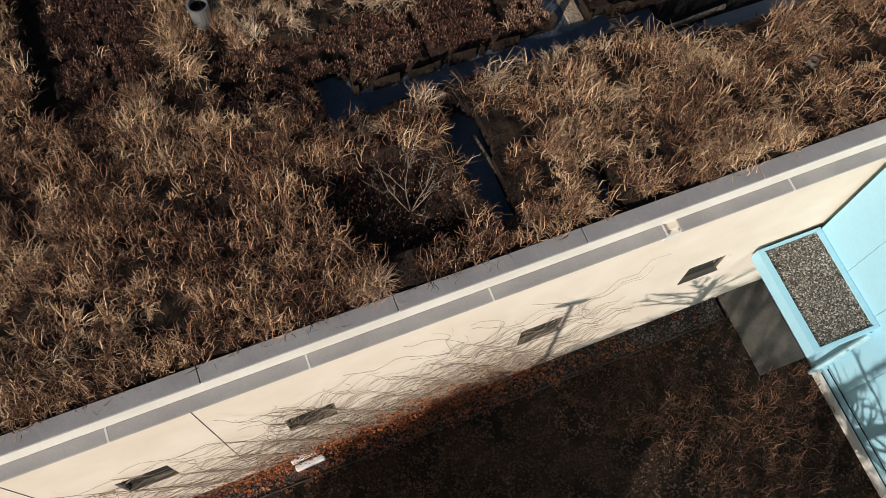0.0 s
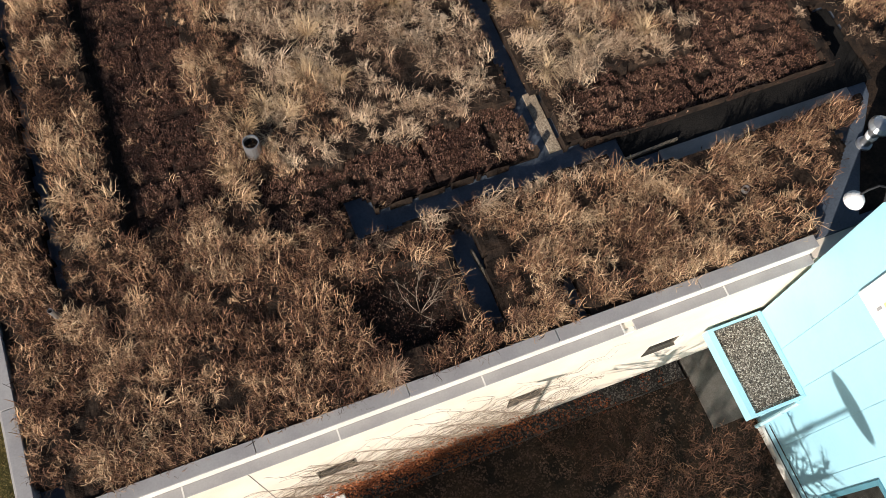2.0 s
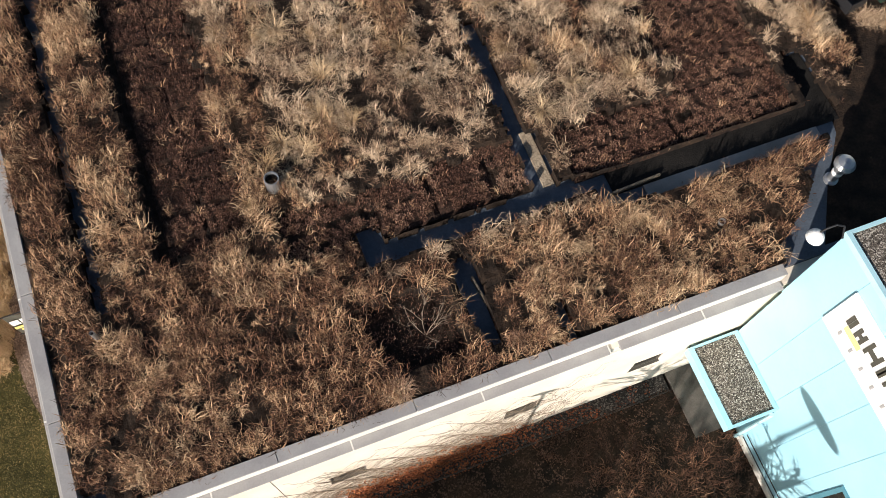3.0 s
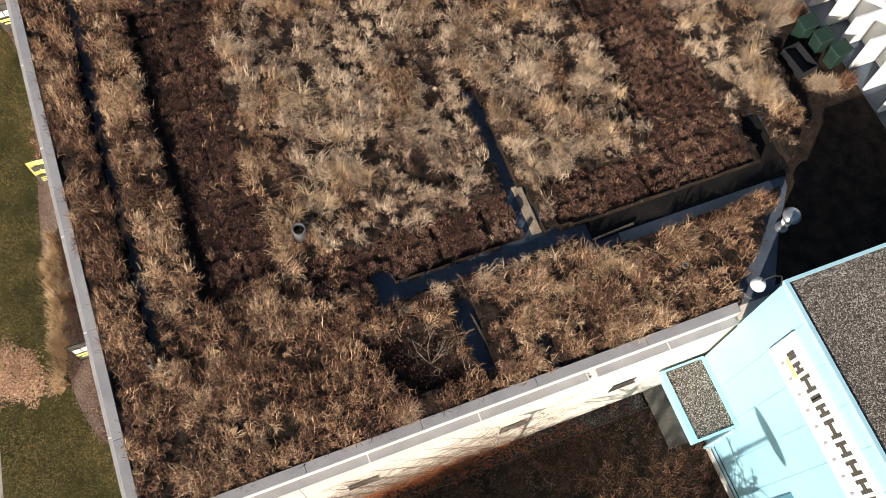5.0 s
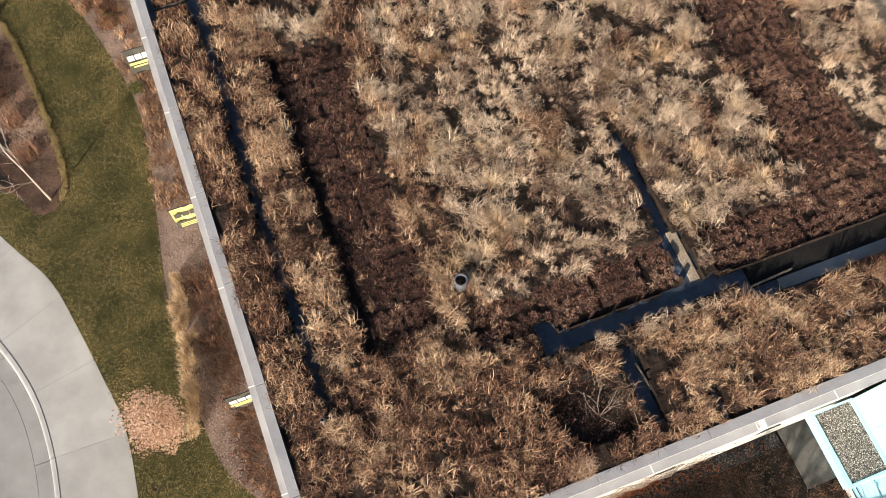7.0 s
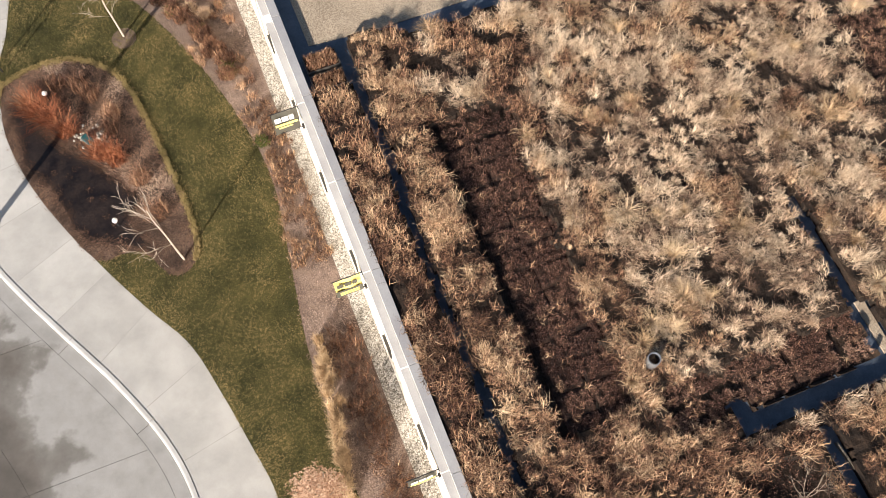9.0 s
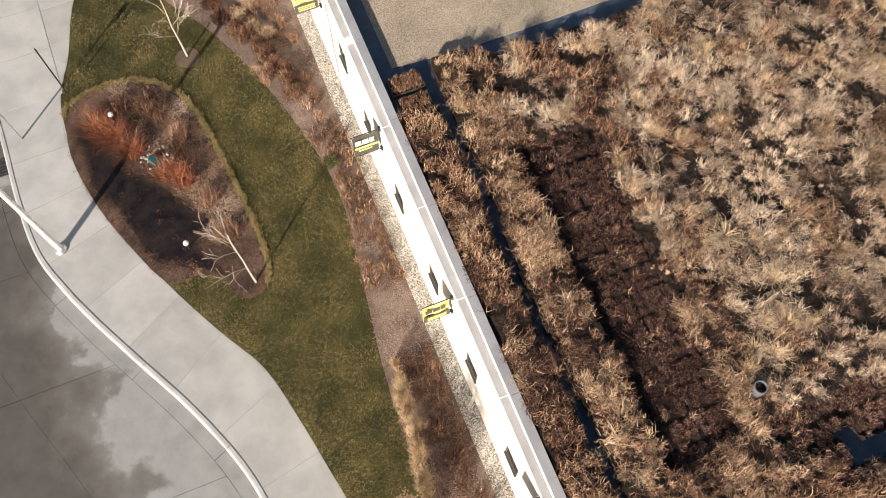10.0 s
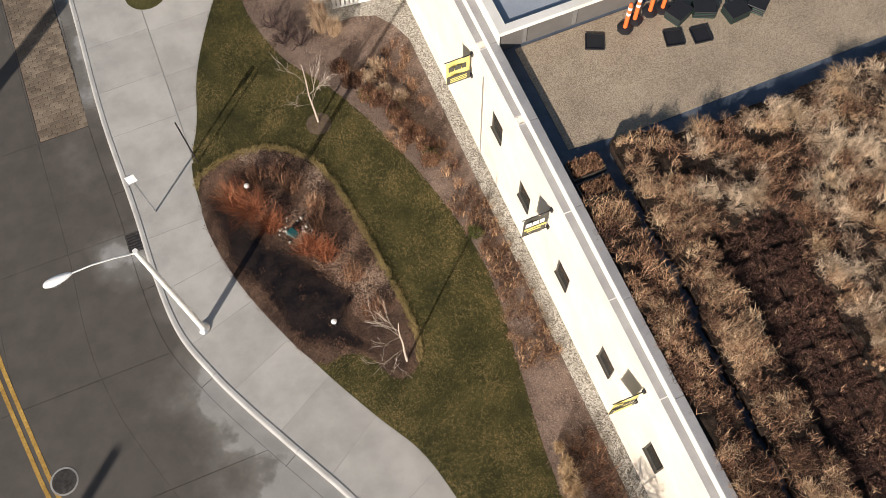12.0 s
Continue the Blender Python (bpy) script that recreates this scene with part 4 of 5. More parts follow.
# single star-shaped tussocks standing out
p, big, small = clump_data(("straw", "mixed"), 0.62, 0.12)
open_field = (p[:, 0] > 2.9) & (p[:, 1] > 4.6)
p, big, small = p[open_field], big[open_field], small[open_field]
m = len(p)
tall = np.clip(1.0 + 0.3 * RNG.normal(0, 1, m), 0.5, 1.6)
g = blades("tussock_grass", *tufts(with_z(p, Z_ROOF + 0.26), 95, 0.035 * tall, 0.40 * tall, 0.30 * tall, 0.0075, np.clip(0.55 + 0.3 * big + RNG.normal(0, 0.22, m), 0, 1), 0.16, 0.5), M["gold"], bed, 0.7)
tagged(g, "golden star-shaped grass tussocks", "", "", "stuff")
# brown twiggy growth
sets = []
for here, step, keep, bias, n in ((("brown",), 0.165, 0.76, 0.50, 54), (("mixed",), 0.21, 0.62, 0.52, 46)):
    p, big, small = clump_data(here, step, keep)
    m = len(p)
    tall = np.clip(0.9 + 0.5 * small + 0.3 * RNG.normal(0, 1, m), 0.35, 1.7)
    tc = np.clip(bias + 0.35 * big + 0.25 * small + RNG.normal(0, 0.23, m), 0, 1)
    low = np.column_stack([p, Z_ROOF + np.where((p[:, 0] < 2.8) | (p[:, 1] < 3.1) | (p[:, 1] > 14.8), 0.28, 0.23)])
    sets.append(tufts(low, int(n * 0.35), 0.12 * tall, 0.13 * tall, 0.30 * tall, 0.0074, tc, 0.28, 0.3))
    sets.append(tufts(low, int(n * 0.85), 0.17 * tall, 0.15 * tall, 0.09 * tall, 0.0074, tc, 0.31, 0.2, 1.0, 3.0))
g = blades("dried_stem_growth", *joined(sets), M["brown"], bed, 1.0)
tagged(g, "brown dried flower stems", "", "", "stuff")
sets = []
for kind, n in (("sedum", 62), ("pit", 12), ("hollow", 26)):
    c, big, small = field(kind)
    m = len(c)
    sets.append(tufts(c + np.array([0, 0, -0.03 if kind == 'sedum' else 0.0]), n, np.full(m, 0.080), np.full(m, 0.042), np.clip(0.05 + 0.03 * small, 0.03, 0.09), 0.0095, np.clip(np.where(c[:, 0] < 5, 0.44, 0.58) + 0.2 * big + 0.3 * small, 0, 1), 0.22, 0.2))
g = blades("sedum_growth", *joined(sets), M["twigs"], bed, 1.0, True)
tagged(g, "short dark reddish sedum stems", "", "", "stuff")

p, big, small = clump_data(("sedum",), 0.21, 0.20)
m = len(p)
g = blades("stray_growth", *tufts(with_z(p, Z_ROOF + 0.12), 16, np.full(m, 0.09), np.full(m, 0.13), np.full(m, 0.13), 0.0095, np.clip(0.30 + 0.4 * big + RNG.normal(0, 0.2, m), 0, 1), 0.22, 0.5), M["amber"], bed)
tagged(g, "stray amber stems among the sedum", "", "", "stuff")

# sedum trays told apart by their joints
tray_mesh = []
for k in range(4):
    t = bmesh.new()
    bmesh.ops.create_grid(t, x_segments=12, y_segments=6, size=0.5, matrix=Matrix.Diagonal((1.196, 0.594, 1, 1)))
    for v in t.verts:
        ex, ey = 0.598 - abs(v.co.x), 0.297 - abs(v.co.y)
        v.co.z = 0.115 + 0.03 * noise.noise(Vector((v.co.x * 5 + 9 * k, v.co.y * 5, k))) + (0.02 if min(ex, ey) > 0.02 else -0.025)
    rim = bmesh.ops.extrude_edge_only(t, edges=[e for e in t.edges if len(e.link_faces) == 1])
    for v in rim["geom"]:
        if isinstance(v, bmesh.types.BMVert):
            v.co.z = 0.002
    me = bpy.data.meshes.new("sedum_tray")
    t.normal_update()
    t.to_mesh(me)
    t.free()
    me.materials.append(M["sedum"])
    tray_mesh.append(me)
trays = thing("sedum_trays", "blocks of rectangular trays with low brown sedum", "roof garden")
spots = []
for r in range(15):
    if r > 1:
        spots += [(3.325, 3.4 + 0.6 * r, 0.7), (4.165, 3.4 + 0.6 * r, 0.7)]
for r in range(13):
    spots += [(14.62, 3.775 + 0.6 * r, 1.0), (15.83, 3.775 + 0.6 * r, 1.0)]
for r in range(2):
    spots += [(11.62, 3.775 + 0.6 * r, 1.0), (12.83, 3.775 + 0.6 * r, 1.0)]
    spots += [(7.55, 3.95 + 0.6 * r, 1.0), (8.76, 3.95 + 0.6 * r, 1.0)]
for k, (x, y, wide) in enumerate(spots):
    o = new("sedum_tray", tray_mesh[k % 4])
    o.parent = trays
    o.matrix_basis = pose(x + RNG.uniform(-0.01, 0.01), y, Z_ROOF, 0, 0, RNG.uniform(-0.6, 0.6) + (180 if k % 3 else 0)) @ Matrix.Diagonal((wide, 1, 1, 1))

# low planter boxes by the gravel
for ya, yb in ((14.92, 15.42), (15.52, 16.06)):
    pl = thing("planter_box", "shallow dark-edged planter with dry rust-brown sedum", "planter", "planters by the gravel")
    f = bmesh.new()
    box(0.5, 1.4, ya, ya + 0.03, Z_ROOF, Z_ROOF + 0.16, f), box(0.5, 1.4, yb - 0.03, yb, Z_ROOF, Z_ROOF + 0.16, f)
    box(0.5, 0.53, ya + 0.03, yb - 0.03, Z_ROOF, Z_ROOF + 0.16, f), box(1.37, 1.4, ya + 0.03, yb - 0.03, Z_ROOF, Z_ROOF + 0.16, f)
    part("border", f, M["frame"], pl)
    part("fill", box(0.532, 1.368, ya + 0.032, yb - 0.032, Z_ROOF, Z_ROOF + 0.15), M["sedum"], pl)
    c = with_z(scatter(0.56, 1.3, ya + 0.06, yb - 0.1, 0.07), Z_ROOF + 0.15)
    m = len(c)
    g = blades("sedum_growth", *tufts(c, 26, np.full(m, 0.05), np.full(m, 0.06), np.full(m, 0.16), 0.008, np.full(m, 0.5), 0.25, 0.2), M["brown"], pl, 1.0)
    tagged(g, "rust-brown sedum stems", "", "", "stuff")

# pale paving strips and boards on the walkway
structure(link_mesh("roof_strip", box(12.3, 16.38, 2.66, 2.955, Z_ROOF, Z_ROOF + 0.05, bevel=0.005), M["pad"]), "pale concrete strip beside the roof walkway", "paving")
mat_outline = [(11.66, 2.96), (16.98, 2.96), (16.98, 4.75), (16.44, 4.75), (16.44, 3.53), (11.66, 3.53)]
structure(link_mesh("walkway_mat", slab(mat_outline, Z_ROOF, Z_ROOF + 0.025), M["mat"]), "rubber walkway mat along the sedum trays, blackened for shade", "mat")
structure(link_mesh("trench_strip", box(10.36, 10.60, 3.62, 4.95, Z_ROOF, Z_ROOF + 0.05, bevel=0.005), M["roof_gravel"]), "tan gravel strip beside the roof trench", "paving")
for x0, y0, ln, a in ((8.42, 0.9, 1.4, 97), (7.85, 1.0, 1.5, 96), (11.62, 2.99, 1.1, 3)):
    bb = box(0, ln, -0.02, 0.02, 0, 0.12)
    bb.transform(pose(x0, y0, Z_ROOF, 0, 0, a))
    tagged(link_mesh("edge_board", bb, M["wood"]), "weathered timber edging board lying in the roof trench", "board", "edging boards")


def bare_shrub(name, label, at, height, count, material, spread=0.6, depth=3, width=0.02):
    """Thin forked twigs from one root."""
    b = bmesh.new()
    rnd = random.Random(name + str(at))

    def grow(p, d, ln, r, level):
        q = p + d * ln
        tube(b, [p, p + d * ln * 0.5 + Vector((rnd.uniform(-1, 1), rnd.uniform(-1, 1), 0)) * ln * 0.06, q], r, r * 0.6, 4, False)
        if level:
            for _ in range(rnd.randint(2, 3)):
                e = (d + Vector((rnd.uniform(-1, 1), rnd.uniform(-1, 1), rnd.uniform(-0.2, 0.6))) * spread).normalized()
                grow(p + (q - p) * rnd.uniform(0.5, 1), e, ln * rnd.uniform(0.5, 0.8), r * 0.6, level - 1)

    for k in range(count):
        a = rnd.uniform(0, 6.28)
        grow(Vector(at), Vector((math.cos(a) * spread, math.sin(a) * spread, 1)).normalized(), height * rnd.uniform(0.35, 0.55), width, depth)
    o = link_mesh(name, b, material)
    return tagged(o, label, "shrub")


bare_shrub("bare_shrub", "small bare grey shrub in the roof planting", (7.0, 1.5, Z_ROOF + 0.05), 1.0, 5, M["twig"], 0.9, 3, 0.010)
bare_shrub("bare_shrub", "small bare grey shrub in the roof planting", (5.9, 0.95, Z_ROOF + 0.05), 0.8, 3, M["twig"], 1.2, 2, 0.008)

# pinkish tussock near the parapet
c = np.array([[6.15, 0.62, Z_ROOF + 0.12], [8.55, 0.75, Z_ROOF + 0.1]])
g = blades("tussock", *tufts(c, 420, np.array([0.1, 0.09]), np.array([0.36, 0.26]), np.array([0.36, 0.28]), 0.009, np.array([0.6, 0.5]), 0.2, 0.1), M["bronze_leaf"])
tagged(g, "pinkish brown spiky grass tussocks beside the parapet", "grass", "", "stuff")


def stub_pipe(label, at, r, h, material):
    o = thing("vent_pipe", label, "vent pipe", "roof vents", at)
    part("pipe", lathe(bmesh.new(), [(r, 0), (r, h), (r * 0.86, h), (r * 0.86, h - 0.4)], 18), material, o)
    part("collar", lathe(bmesh.new(), [(r * 1.5, 0.0), (r * 1.4, 0.06), (r * 1.02, 0.1)], 18), M["membrane"], o)
    part("bore", lathe(bmesh.new(), [(r * 0.855, h - 0.08), (r * 0.855, h - 0.38), (0.001, h - 0.38)], 18), M["black"], o)


stub_pipe("grey metal vent pipe with wide open top in dry grass", (5.22, 5.37, Z_ROOF), 0.15, 0.66, M["steel"])
stub_pipe("thin pale vent pipe standing in dry grass", (1.30, 3.46, Z_ROOF), 0.045, 0.68, M["steel"])
stub_pipe("thin grey vent pipe standing in dry grass", (13.3, 1.58, Z_ROOF), 0.07, 0.36, M["steel"])
hood = thing("roof_ventilator", "galvanised ventilator pipe with wide round cap", "ventilator", at=(16.05, 1.75, Z_ROOF))
part("pipe", lathe(bmesh.new(), [(0.15, 0), (0.15, 0.06), (0.105, 0.08), (0.105, 0.66)], 20), M["steel"], hood)
part("band", lathe(bmesh.new(), [(0.107, 0.30), (0.118, 0.32), (0.118, 0.40), (0.107, 0.42)], 20), M["white"], hood)
part("cap", lathe(bmesh.new(), [(0.11, 0.60), (0.21, 0.64), (0.22, 0.70), (0.17, 0.78), (0.07, 0.83), (0.001, 0.84)], 20), M["steel"], hood)

# ---- clutter on the roof gravel ----
for x, y, a in ((2.83, 19.09, -25), (4.81, 18.38, -14), (5.52, 18.19, -8)):
    tr = thing("plant_tray", "empty black plastic plant tray on the gravel", "tray", "black trays", (x, y, Z_ROOF + 0.02), a)
    f = bmesh.new()
    box(-0.25, 0.25, -0.25, 0.25, 0, 0.02, f)
    for q in ((-0.25, 0.25, -0.25, -0.23), (-0.25, 0.25, 0.23, 0.25), (-0.25, -0.23, -0.23, 0.23), (0.23, 0.25, -0.23, 0.23)):
        box(*q, 0.02, 0.045, f)
    part("pan", f, M["black"], tr)
for x, y, a in ((5.25, 18.98, 25), (5.95, 18.85, -25), (6.68, 18.43, 5), (7.37, 18.43, 40)):
    ch = thing("plant_tray_stack", "leaning stack of black plastic trays", "tray", "tray stacks", (x, y, Z_ROOF + 0.02), a)
    for k in range(4):
        part("tray", box(-0.3, 0.3, -0.25, 0.25, 0.07 * k, 0.07 * k + 0.05, bevel=0.01), M["black"] if k % 2 else M["green"], ch)
for x, y, in ((3.76, 19.16), (4.12, 19.30), (4.62, 19.38), (4.98, 19.34)):
    po = thing("delineator_post", "orange tube post with white bands on a black base", "traffic post", "delineator posts", (x, y, Z_ROOF + 0.02))
    part("base", lathe(bmesh.new(), [(0.001, 0), (0.22, 0.0), (0.22, 0.05), (0.12, 0.08), (0.05, 0.09)], 8), M["black"], po)
    stem = part("tube", lathe(bmesh.new(), [(0.06, 0.08), (0.055, 1.0), (0.035, 1.06), (0.001, 1.07)], 12), M["orange"], po)
    for z in (0.6, 0.82):
        part("band", lathe(bmesh.new(), [(0.0605, z), (0.0605, z + 0.1)], 12), M["white"], stem, "white reflective band")

# ---- green bins by the finned wall ----
for k, (x, y) in enumerate(((19.2, 6.45), (19.38, 5.95), (19.58, 5.45))):
    o = thing("wheelie_bin", "dark green plastic bin with sloping lid", "bin", "green bins", (x, y, Z_ROOF + 0.012), 4 * k)
    b = box(-0.20, 0.20, -0.19, 0.19, 0.0, 0.62, bevel=0.025)
    for v in b.verts:
        if v.co.z < 0.3:
            v.co.x *= 0.85
            v.co.y *= 0.85
    part("body", b, M["green"], o)
    l = box(-0.22, 0.22, -0.21, 0.21, 0.622, 0.66, bevel=0.015)
    for v in l.verts:
        v.co.z += 0.12 * (v.co.x + 0.25)
    lid = part("lid", l, M["green"], o)
    part("handle", tube(bmesh.new(), [(0.28, -0.18, 0.67), (0.24, -0.18, 0.68), (0.24, 0.18, 0.68), (0.28, 0.18, 0.67)], 0.015), M["black"], lid, "black handle")
cart = thing("black_crate", "open black crate beside the green bins", "crate", "", (18.72, 5.72, Z_ROOF + 0.012), 8)
f = bmesh.new()
for q in ((-0.25, 0.25, -0.42, -0.40), (-0.25, 0.25, 0.40, 0.42), (-0.25, -0.23, -0.40, 0.40), (0.23, 0.25, -0.40, 0.40)):
    box(*q, 0, 0.32, f)
box(-0.23, 0.23, -0.40, 0.40, 0, 0.04, f)
part("shell", f, M["black"], cart)
c = with_z(np.array([[18.9, 5.0], [19.2, 4.85], [18.5, 7.0], [18.9, 7.3], [18.7, 7.8], [19.1, 8.0], [18.4, 7.5], [19.3, 7.4]]), Z_ROOF)
m = len(c)
g = blades("dry_grass", *tufts(c, 420, np.full(m, 0.24), np.full(m, 0.26), np.full(m, 0.16), 0.007, np.full(m, 0.62), 0.25, 0.3), M["straw"])
tagged(g, "pale dry grass flattened beside the bins", "grass", "", "stuff")
c = with_z(np.array([[19.6, 4.75], [19.45, 7.0]]), Z_ROOF)
g = blades("dead_perennial", *tufts(c, 420, np.full(2, 0.2), np.full(2, 0.18), np.full(2, 0.3), 0.009, np.full(2, 0.4), 0.22, 0.2, 1.0, 1.0), M["brown"])
tagged(g, "brown dead perennial domes beside the bins", "perennials", "", "stuff")

# ---- banners on the west wall ----
for k, y in enumerate((5.15, 10.36, 15.52, 20.75)):
    dark = k % 2 == 0
    bn = thing("wall_banner", ("charcoal banner with pale bars and yellow stripe on wall brackets" if dark else "yellow banner with dark lower half on wall brackets"), "banner", "wall banners", (WALL, y, 0))
    cloth = bmesh.new()
    n = 8
    cols = [[cloth.verts.new((-0.10 - 0.72 * i / n, 0.03 * math.sin(i * 1.1 + k), z)) for z in (3.38, 3.9, 4.42)] for i in range(n + 1)]
    for a, b in zip(cols, cols[1:]):
        for q in range(2):
            cloth.faces.new((a[q], b[q], b[q + 1], a[q + 1]))
    ob = part("cloth", cloth, M["char"] if dark else M["yellow"], bn)
    md = ob.modifiers.new("thick", "SOLIDIFY")
    md.thickness = 0.008
    for z in (3.37, 4.43):
        part("bracket", tube(bmesh.new(), [(0, 0, z), (-0.86, 0, z)], 0.014), M["black"], bn)
        part("mount", box(-0.06, 0.0, -0.05, 0.05, z - 0.07, z + 0.07), M["black"], bn)
    ink = M["white"] if dark else M["char"]
    for i, (xa, wd) in enumerate(((0.22, 0.13), (0.38, 0.18), (0.59, 0.17))):
        part("letter_bar", box(-xa - wd, -xa, -0.055, -0.045, 4.0, 4.22), ink, ob)
    if dark:
        part("stripe", box(-0.78, -0.14, -0.055, -0.045, 3.8, 3.9), M["yellow"], ob)
        part("stripe", box(-0.70, -0.3, -0.055, -0.045, 3.68, 3.74), M["yellow"], ob)
    else:
        part("lower_band", box(-0.82, -0.10, -0.05, -0.042, 3.38, 3.76), M["char"], ob)
        for z in (3.46, 3.54, 3.62):
            part("text_bar", box(-0.72, -0.2, -0.058, -0.051, z, z + 0.035), M["yellow"], bn)

# ---- street furniture ----


def street_lamp(at, turn, h=6.4):
    o = thing("street_lamp", "pale grey steel street lamp with long curved arm", "street lamp", "street lamps", at, turn)
    part("post", tube(bmesh.new(), [(0, 0, 0), (0, 0, h * 0.5), (0, 0, h)], 0.10, 0.065, 14), M["fin"], o)
    part("base", lathe(bmesh.new(), [(0.001, 0.0), (0.19, 0.0), (0.19, 0.04), (0.13, 0.1), (0.1, 0.12)], 14), M["steel"], o)
    part("arm", tube(bmesh.new(), [(0, 0, h - 0.12), (-0.5, 0, h + 0.12), (-0.95, 0, h + 0.27), (-1.45, 0, h + 0.33)], 0.024, 0.02, 8), M["fin"], o)
    hd = bmesh.new()
    bmesh.ops.create_uvsphere(hd, u_segments=16, v_segments=8, radius=1.0, matrix=Matrix.Translation((-1.76, 0, h + 0.33)) @ Matrix.Diagonal((0.36, 0.15, 0.09, 1)))
    for v in hd.verts:
        v.co.y *= 0.75 - 0.7 * (v.co.x + 1.76)
    head = part("luminaire", hd, M["white"], o)
    part("lens", lathe(bmesh.new(), [(0.13, 0.0), (0.09, -0.06), (0.001, -0.08)], 14, (-1.84, 0, h + 0.26)), M["white"], head)


street_lamp((-9.92, 17.73, 0.0), 6, 6.1)
pole = thing("utility_pole", "thick weathered timber pole across the road", "utility pole", "", (-26.35, 3.65, -0.32))
part("shaft", tube(bmesh.new(), [(0, 0, 0), (0, 0, 7.4)], 0.19, 0.15, 14), M["wood"], pole)
pole = thing("utility_pole", "thick weathered timber pole beside the far roadway", "utility pole", "", (-20.6, 23.0, -0.14))
part("shaft", tube(bmesh.new(), [(0, 0, 0), (0, 0, 4.5), (0, 0, 9.0)], 0.27, 0.25, 16), M["wood"], pole)

sp = thing("street_sign", "white sign on a thin steel post in the pavement", "street sign", "", (-10.24, 22.05, 0), 5)
part("post", tube(bmesh.new(), [(0, 0, 0), (0, 0, 2.45)], 0.03), M["steel"], sp)
part("plate", box(-0.14, 0.14, -0.05, -0.032, 2.1, 2.5, bevel=0.004), M["white"], sp)
sp = thing("street_sign", "dark sign post at the pavement edge", "street sign", "", (-8.5, 23.22, 0), 41.7)
part("post", tube(bmesh.new(), [(0, 0, 0), (0, 0, 2.4)], 0.025), M["black"], sp)
part("plate", box(-0.02, 0.02, -0.012, 0.012, 1.9, 2.5), M["black"], sp)

mh = thing("manhole_cover", "round cast-iron manhole cover in the road", "manhole", "", (-14.88, 14.98, -0.14))
part("ring", lathe(bmesh.new(), [(0.40, 0.0), (0.40, 0.008), (0.35, 0.008), (0.35, 0.002)], 28), M["pad"], mh)
part("plate", lathe(bmesh.new(), [(0.345, 0.0), (0.345, 0.012), (0.001, 0.012)], 28), M["iron"], mh)
for i in range(-4, 5):
    for j in range(-4, 5):
        if math.hypot(i, j) < 4.3:
            part("stud", box(i * 0.07 - 0.024, i * 0.07 + 0.024, j * 0.07 - 0.024, j * 0.07 + 0.024, 0.0115, 0.02), M["iron"], mh)
gr = thing("storm_drain", "rectangular cast-iron storm drain grate at the kerb", "drain", "", (-11.15, 21.35, -0.135))
f = bmesh.new()
for q in ((-0.24, 0.24, -0.34, -0.3), (-0.24, 0.24, 0.3, 0.34), (-0.24, -0.2, -0.3, 0.3), (0.2, 0.24, -0.3, 0.3)):
    box(*q, 0, 0.012, f)
part("frame", f, M["iron"], gr)
part("pit", box(-0.2, 0.2, -0.3, 0.3, 0.001, 0.003), M["black"], gr)
for k in range(6):
    part("bar", box(-0.2, 0.2, -0.27 + 0.1 * k, -0.22 + 0.1 * k, 0.003, 0.012), M["iron"], gr)

for x, y in ((-6.25, 16.28), (-7.28, 21.55)):
    o = thing("garden_light", "small white dome light on a short stake in the bed", "garden light", "garden lights", (x, y, 0.02))
    part("stake", tube(bmesh.new(), [(0, 0, 0), (0, 0, 0.4)], 0.025), M["black"], o)
    part("dome", lathe(bmesh.new(), [(0.08, 0.38), (0.085, 0.41), (0.065, 0.47), (0.035, 0.5), (0.001, 0.505)], 14), M["white"], o)
o = thing("valve_box", "teal plastic valve box set among pale stones", "valve box", "", (-6.45, 19.6, 0.015), 30)
part("box", box(-0.12, 0.12, -0.17, 0.17, 0, 0.16, bevel=0.02), M["teal"], o)
part("lid", box(-0.10, 0.10, -0.15, 0.15, 0.162, 0.18, bevel=0.005), M["teal"], o)
o = thing("splash_block", "white slatted splash block against the wall foot", "splash block", "", (4.1, -0.22, 0.01), 3)
part("slat", box(0, 0.56, 0.0, 0.11, 0, 0.14, bevel=0.02), M["white"], o)
part("slat", box(-0.03, 0.5, 0.15, 0.28, 0, 0.16, bevel=0.02), M["white"], o)
o = thing("railing", "white slatted railing beside the gravel", "railing", "", (-2.45, 27.15, 0.0), -7)
part("rail", box(0, 2.3, -0.04, 0.04, 0.88, 0.95), M["white"], o)
part("rail", box(0, 2.3, -0.03, 0.03, 0.1, 0.16), M["white"], o)
for k in range(15):
    part("slat", box(0.03 + 0.155 * k, 0.13 + 0.155 * k, -0.02, 0.02, 0.162, 0.878), M["white"], o)

# ---- planting on the ground ----
in_island, in_pond = inside(ISLAND), inside(POND)


def in_lawn(x, y):
    return x_at(WALK, y) < x < x_at(LAWN_E, y)


